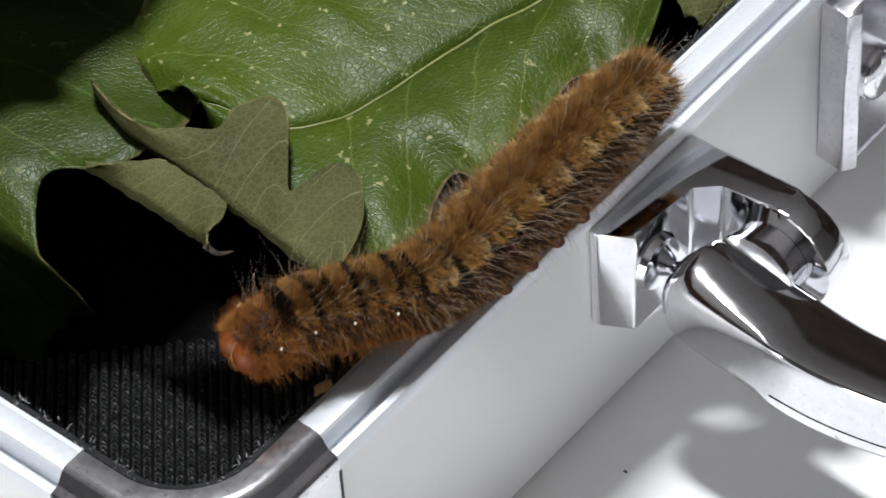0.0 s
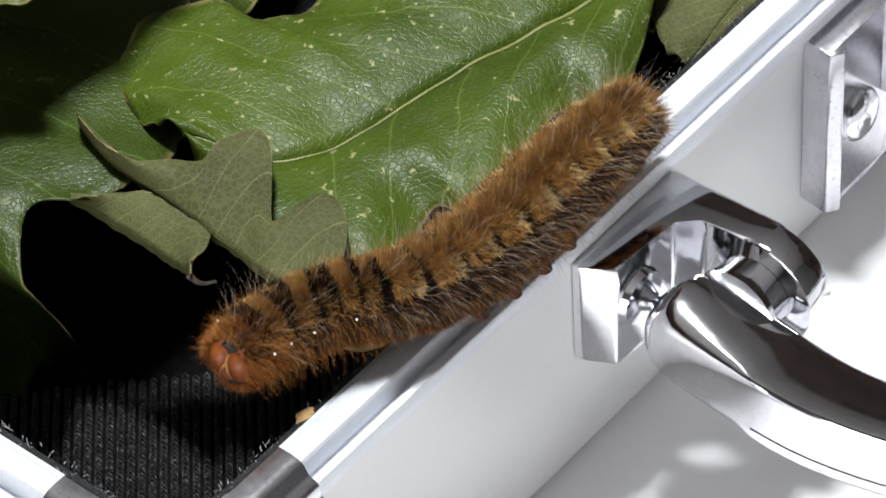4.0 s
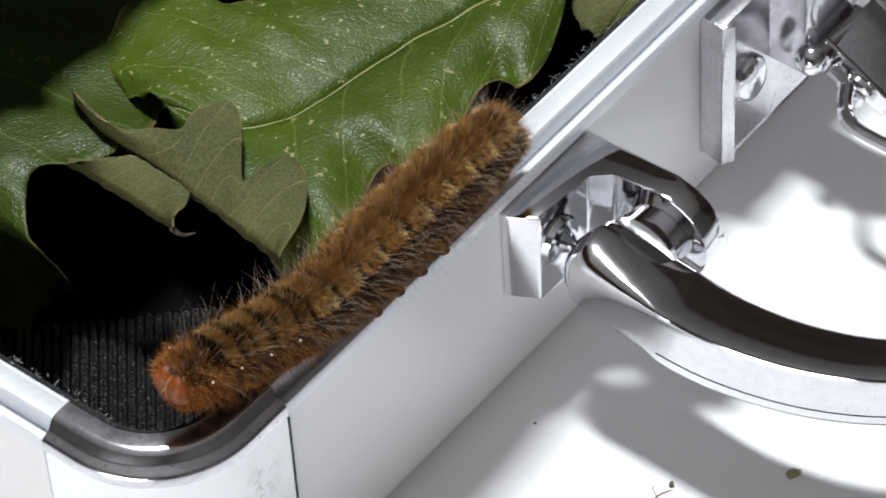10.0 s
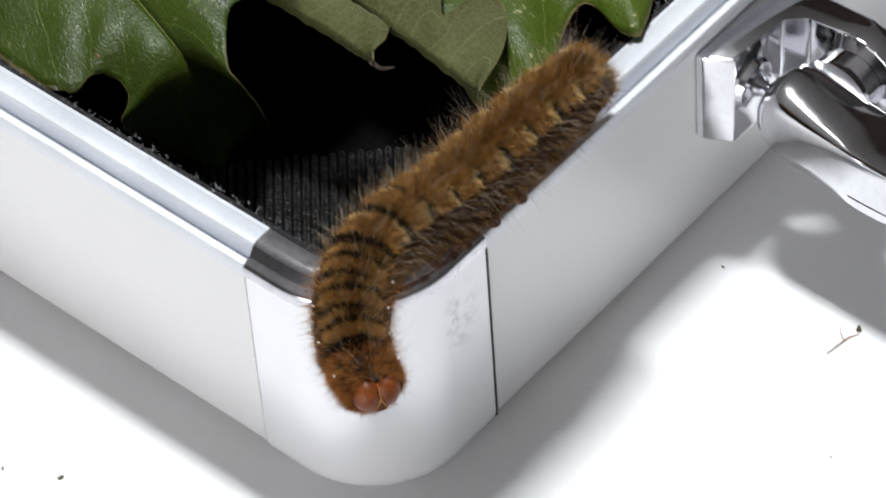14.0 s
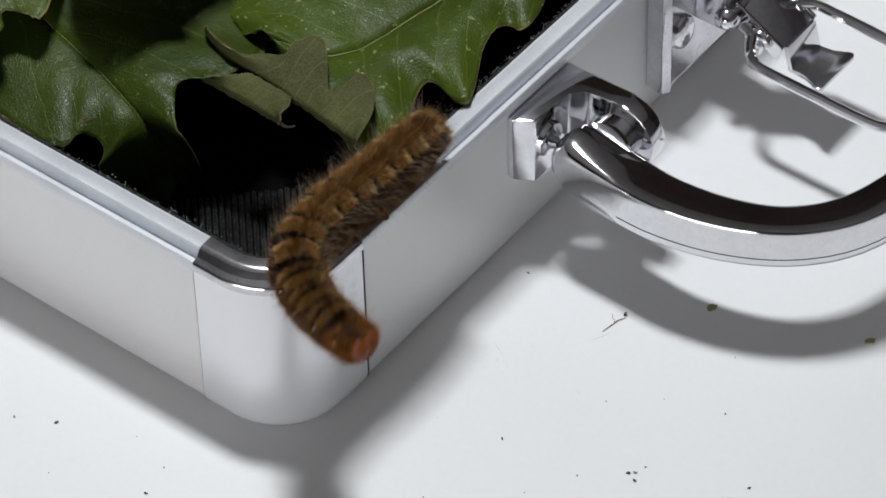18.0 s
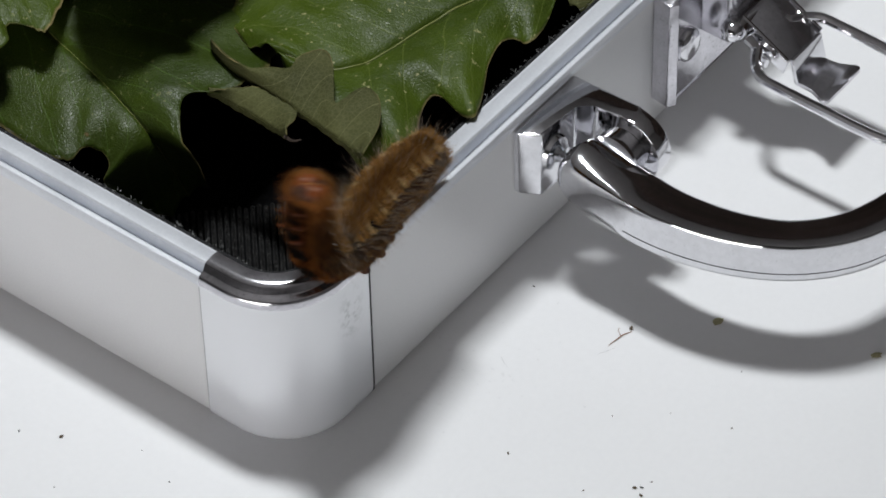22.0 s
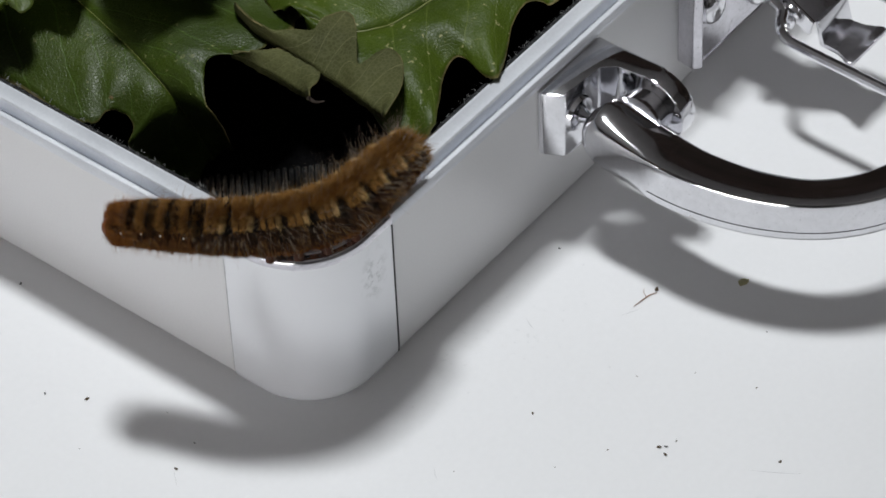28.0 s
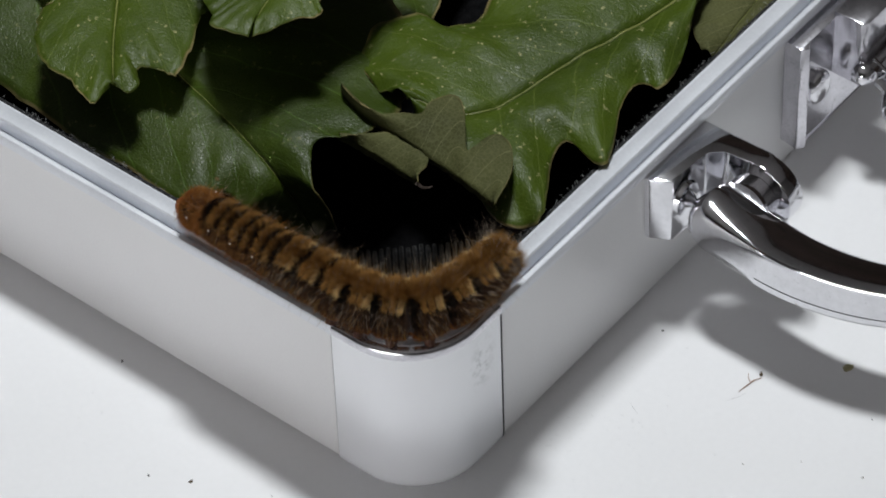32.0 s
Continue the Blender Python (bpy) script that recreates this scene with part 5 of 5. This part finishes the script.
def segment(i, body):
    r = radius_at(i)
    front = i >= N_SEG - 3
    bm = bmesh.new()
    rings = []
    for k in range(9):
        u = -0.62 + 1.24 * k / 8
        rr = r * math.sqrt(max(0.05, 1 - (abs(u) / 0.78) ** 3.0))
        if i == 0 and u < -0.2:
            rr *= max(0.3, 1 - (-u - 0.2) * 1.5)
        rings.append([bm.verts.new((u * SEG_LEN, math.sin(a) * rr, math.cos(a) * rr * 0.96)) for a in [2 * math.pi * q / 20 for q in range(20)]])
    for a, b in zip(rings, rings[1:]):
        for q in range(20):
            j = (q + 1) % 20
            bm.faces.new((a[q], a[j], b[j], b[q]))
    bm.faces.new(rings[0])
    bm.faces.new(rings[-1])
    seg = part("segment", bm, SKIN, body, "dark body ring under the fur")
    top = FUR_ORANGE if i >= N_SEG - 1 else FUR_GOLD
    pale = FUR_RED if i >= N_SEG - 1 else FUR_OCHRE if i < N_SEG - 3 else FUR_GOLD
    low = FUR_RED if i >= N_SEG - 1 else FUR_SIDE
    thick = 0.000032
    # velvet back; the front rings show black bands and a thin stripe
    if i == N_SEG - 1:
        fur("back_fur", 100 + i, 4200, (0, 100), (-0.5, 0.6), r, 0.0012, 0.35, thick, top, seg, "short russet fur", 0.0, 0.2)
    elif i >= 9:
        fur("band", 600 + i, 2400, (0, 70), (0.34, 0.62), r, 0.0011, 0.0, 0.00005, FUR_BLACK, seg, "velvet black band")
        fur("thin_band", 620 + i, 900, (0, 66), (-0.16, -0.08), r, 0.0013, 0.0, 0.00005, FUR_BLACK, seg, "narrow black line between gold stripes")
        fur("back_fur", 100 + i, 2500, (0, 56), (-0.46, -0.2), r, 0.0013, -0.05, thick, top, seg, "short golden-brown fur", 0.0, 0.2)
        fur("stripe", 500 + i, 2300, (0, 54), (-0.03, 0.28), r, 0.0013, 0.0, thick, top, seg, "golden stripe across the black bands", 0.0, 0.2)
    else:
        # a gold saddle, and behind it a black slit that runs over the back on the middle rings
        wide = 0.2 if i in (7, 8) else 0.32
        fur("back_fur", 100 + i, 4600, (0, 24 if i < 7 else 34), (-0.47, wide - 0.02), r, 0.0016 if i < 7 else 0.0014, -0.05, thick, top, seg, "short golden-brown fur", 0.0, 0.3)
        fur("band", 600 + i, 1500, (14 if i < 6 else 6 if i == 6 else 0, 78), (wide + 0.04, 0.6), r, 0.0013, 0.0, 0.00005, FUR_BLACK, seg, "velvet black slit", 0.0, 0.2, 0.3)
        if i < 6:
            fur("saddle", 650 + i, 700, (0, 12), (0.3, 0.52), r, 0.0017, -0.05, thick, top, seg, "short golden-brown fur", 0.0, 0.2)
    # combed pale fingers that hang over the dark flank
    for name, at, material, number, label in (
        ("tuft", -0.36, pale, 900, "pale ochre side tuft"),
        ("lower_tuft", -0.11, top, 800, "golden side tuft"),
        ("hind_tuft", 0.14, top, 760, "golden side tuft"),
    ):
        if i >= 9:
            if name == "tuft":
                fur(name, 237 + i, 700, (36, 62), (-0.44, -0.22), r, 0.0012, -0.06, thick * 1.1, material, seg, label, 0.0, 0.7)
            continue
        fur(name, 200 + i + 37 * len(name), number, (12, 42), (at - 0.075, at + 0.075), r, 0.0016, -0.03, thick * 1.15, material, seg, label, 0.0, 0.9, 0.55)
    fur("dark_tuft", 270 + i, 1900, (18 if i < 9 else 42, 80), (-0.5, 0.5), r, 0.0010, -0.06, 0.00005, FUR_BLACK, seg, "black fur between the tufts", 0.0, 0.6)
    fur("side_fur", 300 + i, 3000, (52 if i < 9 else 56, 108), (-0.55, 0.55), r, 0.0015 if i < 9 else 0.0014, -0.1, thick, low, seg, "shaggy dark brown side hair", 0.1, 0.35)
    fur("pale_fringe", 350 + i, 60 if i < 9 else 420, (40, 115), (-0.5, 0.5), r, 0.0034 if i < 9 else 0.0027, -0.15, 0.00002, FUR_LONG if i < 9 else FUR_ORANGE, seg, "sparse pale hairs along the side", 0.25, 0.3)
    fur("flank_fur", 330 + i, 120, (60 if i < 9 else 62, 100), (-0.5, 0.5), r, 0.0024 if i < 9 else 0.0017, -0.1, 0.00002, top, seg, "loose golden hairs over the dark flank", 0.1, 0.45)
    fur("halo", 340 + i, 260 if i < 9 else 160, (0, 100), (-0.5, 0.5), r, 0.0029 if i < 9 else 0.0021, -0.12, 0.000011, top, seg, "fine golden fuzz")
    if i == 0:
        fur("tail_fur", 55, 2600, (0, 150), (-0.62, -0.35), r * 0.85, 0.0021, -1.3, thick, FUR_GOLD, seg, "fluffy golden-brown tail end", 0.0, 0.0)
    fur("belly_fur", 450 + i, 1700, (110, 134), (-0.5, 0.5), r, 0.0010, 0.0, thick, FUR_RED, seg, "short russet underside fur")
    fur("belly_patch", 470 + i, 900, (122, 180), (-0.42, 0.3), r, 0.0011, 0.0, 0.00005, FUR_BLACK, seg, "black patch on the underside")
    fur("belly_line", 490 + i, 700, (120, 180), (0.3, 0.54), r, 0.0010, 0.0, thick, FUR_RED, seg, "russet line between the underside patches")
    fur("long_hair", 400 + i, (90 if i < 9 else 50) if i else 140, (0, 80), (-0.5, 0.3), r, 0.0050, -0.3 if i else -0.8, 0.000014, FUR_LONG, seg, "sparse long pale hairs")
    if i >= 9:
        bm = bmesh.new()
        for s in (-1, 1):
            ball(bm, (0.0004, s * math.sin(radians(66)) * (r + 0.0010), math.cos(radians(66)) * (r + 0.0010)), 0.00013, 8, 6)
        part("white_wart", bm, WHITE_DOT, seg, "tiny white side spot")
    for s in (-1, 1):
        if front:
            bm = bmesh.new()
            tube(bm, [(0, s * r * 0.55, -r * 0.75), (0.0002, s * r * 0.62, -r * 1.05), (0.0004, s * r * 0.6, -r * 1.18), (0.0007, s * r * 0.52, -r * 1.28)], [0.0006, 0.00042, 0.0003, 0.0001], 8)
            part("leg", bm, LEG, seg, "hooked red-brown leg")
        elif i in (0, 3, 4, 5, 6):
            bm = bmesh.new()
            tube(bm, [(0, s * r * 0.45, -r * 0.6), (0, s * r * 0.62, -r * 0.9), (0, s * r * 0.7, -r * 1.06), (0, s * r * 0.74, -r * 1.13), (0, s * r * 0.72, -r * 1.18)], [0.0011, 0.00095, 0.00085, 0.0008, 0.0005], 12)
            part("proleg", bm, PROLEG, seg, "stubby red-brown proleg")
    return seg


def head(body):
    bm = bmesh.new()
    for side in (-1, 1):
        ball(bm, (0.0, side * 0.00105, 0.0002), 0.00165, 20, 14, (1.05, 0.92, 1.15))
    h = part("head", bm, HEAD_RED, body, "glossy orange-red head of two globes")
    bm = bmesh.new()
    tube(bm, [(-0.0002, 0, 0.0016), (0.0008, 0, 0.00125), (0.00125, 0, 0.0007), (0.0014, 0, 0.0002)], 0.00014, 8)
    for side in (-1, 1):
        tube(bm, [(0.0014, 0, 0.0002), (0.00155, side * 0.0004, -0.0005), (0.0014, side * 0.0007, -0.0011)], [0.00013, 0.0001, 0.00008], 8)
    part("face_line", bm, PLATE, h, "pale forked line between the globes")
    bm = bmesh.new()
    v = [bm.verts.new(p) for p in ((0.0015, 0, 0.0001), (0.00165, -0.0006, -0.0011), (0.00165, 0.0006, -0.0011), (0.0008, 0, 0.0002), (0.0008, -0.0006, -0.0012), (0.0008, 0.0006, -0.0012))]
    for q in ((0, 1, 2), (3, 5, 4), (0, 3, 4, 1), (1, 4, 5, 2), (2, 5, 3, 0)):
        bm.faces.new([v[a] for a in q])
    part("face_plate", bm, LEG, h, "small triangular face plate", smooth=False)
    for side in (-1, 1):
        bm = bmesh.new()
        tube(bm, [(0.0010, side * 0.0005, -0.0011), (0.0013, side * 0.0003, -0.0013), (0.0014, side * 0.0002, -0.0014)], [0.00028, 0.0002, 0.0001], 8)
        part("mandible", bm, LEG, h)
    fur("head_hair", 77, 260, (0, 150), (-0.3, 0.2), 0.0021, 0.0010, 0.35, 0.00002, FUR_ORANGE, h, "sparse orange bristles")
    return h


def caterpillar():
    body = thing("caterpillar", "hairy golden-brown caterpillar with black bands crawling on the rim", "caterpillar")
    segs = [segment(i, body) for i in range(N_SEG)]
    return segs + [head(body)]


CATERPILLAR = caterpillar()


def body_poses(line):
    """Poses of the rings along the middle line: x forward, z to the back, turned along without twist."""
    fine = spline(line, 160)
    lengths = [0.0]
    for a, b in zip(fine, fine[1:]):
        lengths.append(lengths[-1] + (b - a).length)
    total = lengths[-1]

    def at(s):
        k = 0
        while k < 159 and lengths[k + 1] < s:
            k += 1
        u = (s - lengths[k]) / max(1e-9, lengths[k + 1] - lengths[k])
        return fine[k].lerp(fine[k + 1], u)

    out = []
    up = Vector((0, 0, 1))
    step = total / 200
    d_old = None
    stops = [total * (i + 0.6) / (N_SEG + 0.75) for i in range(N_SEG)] + [total * (N_SEG + 0.22) / (N_SEG + 0.75)]
    s = 0.0
    want = list(stops)
    while want:
        d = (at(min(total, s + 0.002)) - at(max(0.0, s - 0.002))).normalized()
        if d_old is not None:
            up = d_old.rotation_difference(d) @ up
        up = (up - d * up.dot(d)).normalized()
        d_old = d
        if s >= want[0] - step * 0.5:
            y = up.cross(d)
            m = Matrix((d, y, up)).transposed().to_4x4()
            m.translation = at(want[0])
            out.append(m)
            want.pop(0)
        s += step
    return out


def motions():
    tracks = [[] for _ in CATERPILLAR]
    for t, line in CRAWL:
        for rows, m in zip(tracks, body_poses(line)):
            rows.append((t, m))
    for ob, rows in zip(CATERPILLAR, tracks):
        walk(ob, rows)


motions()
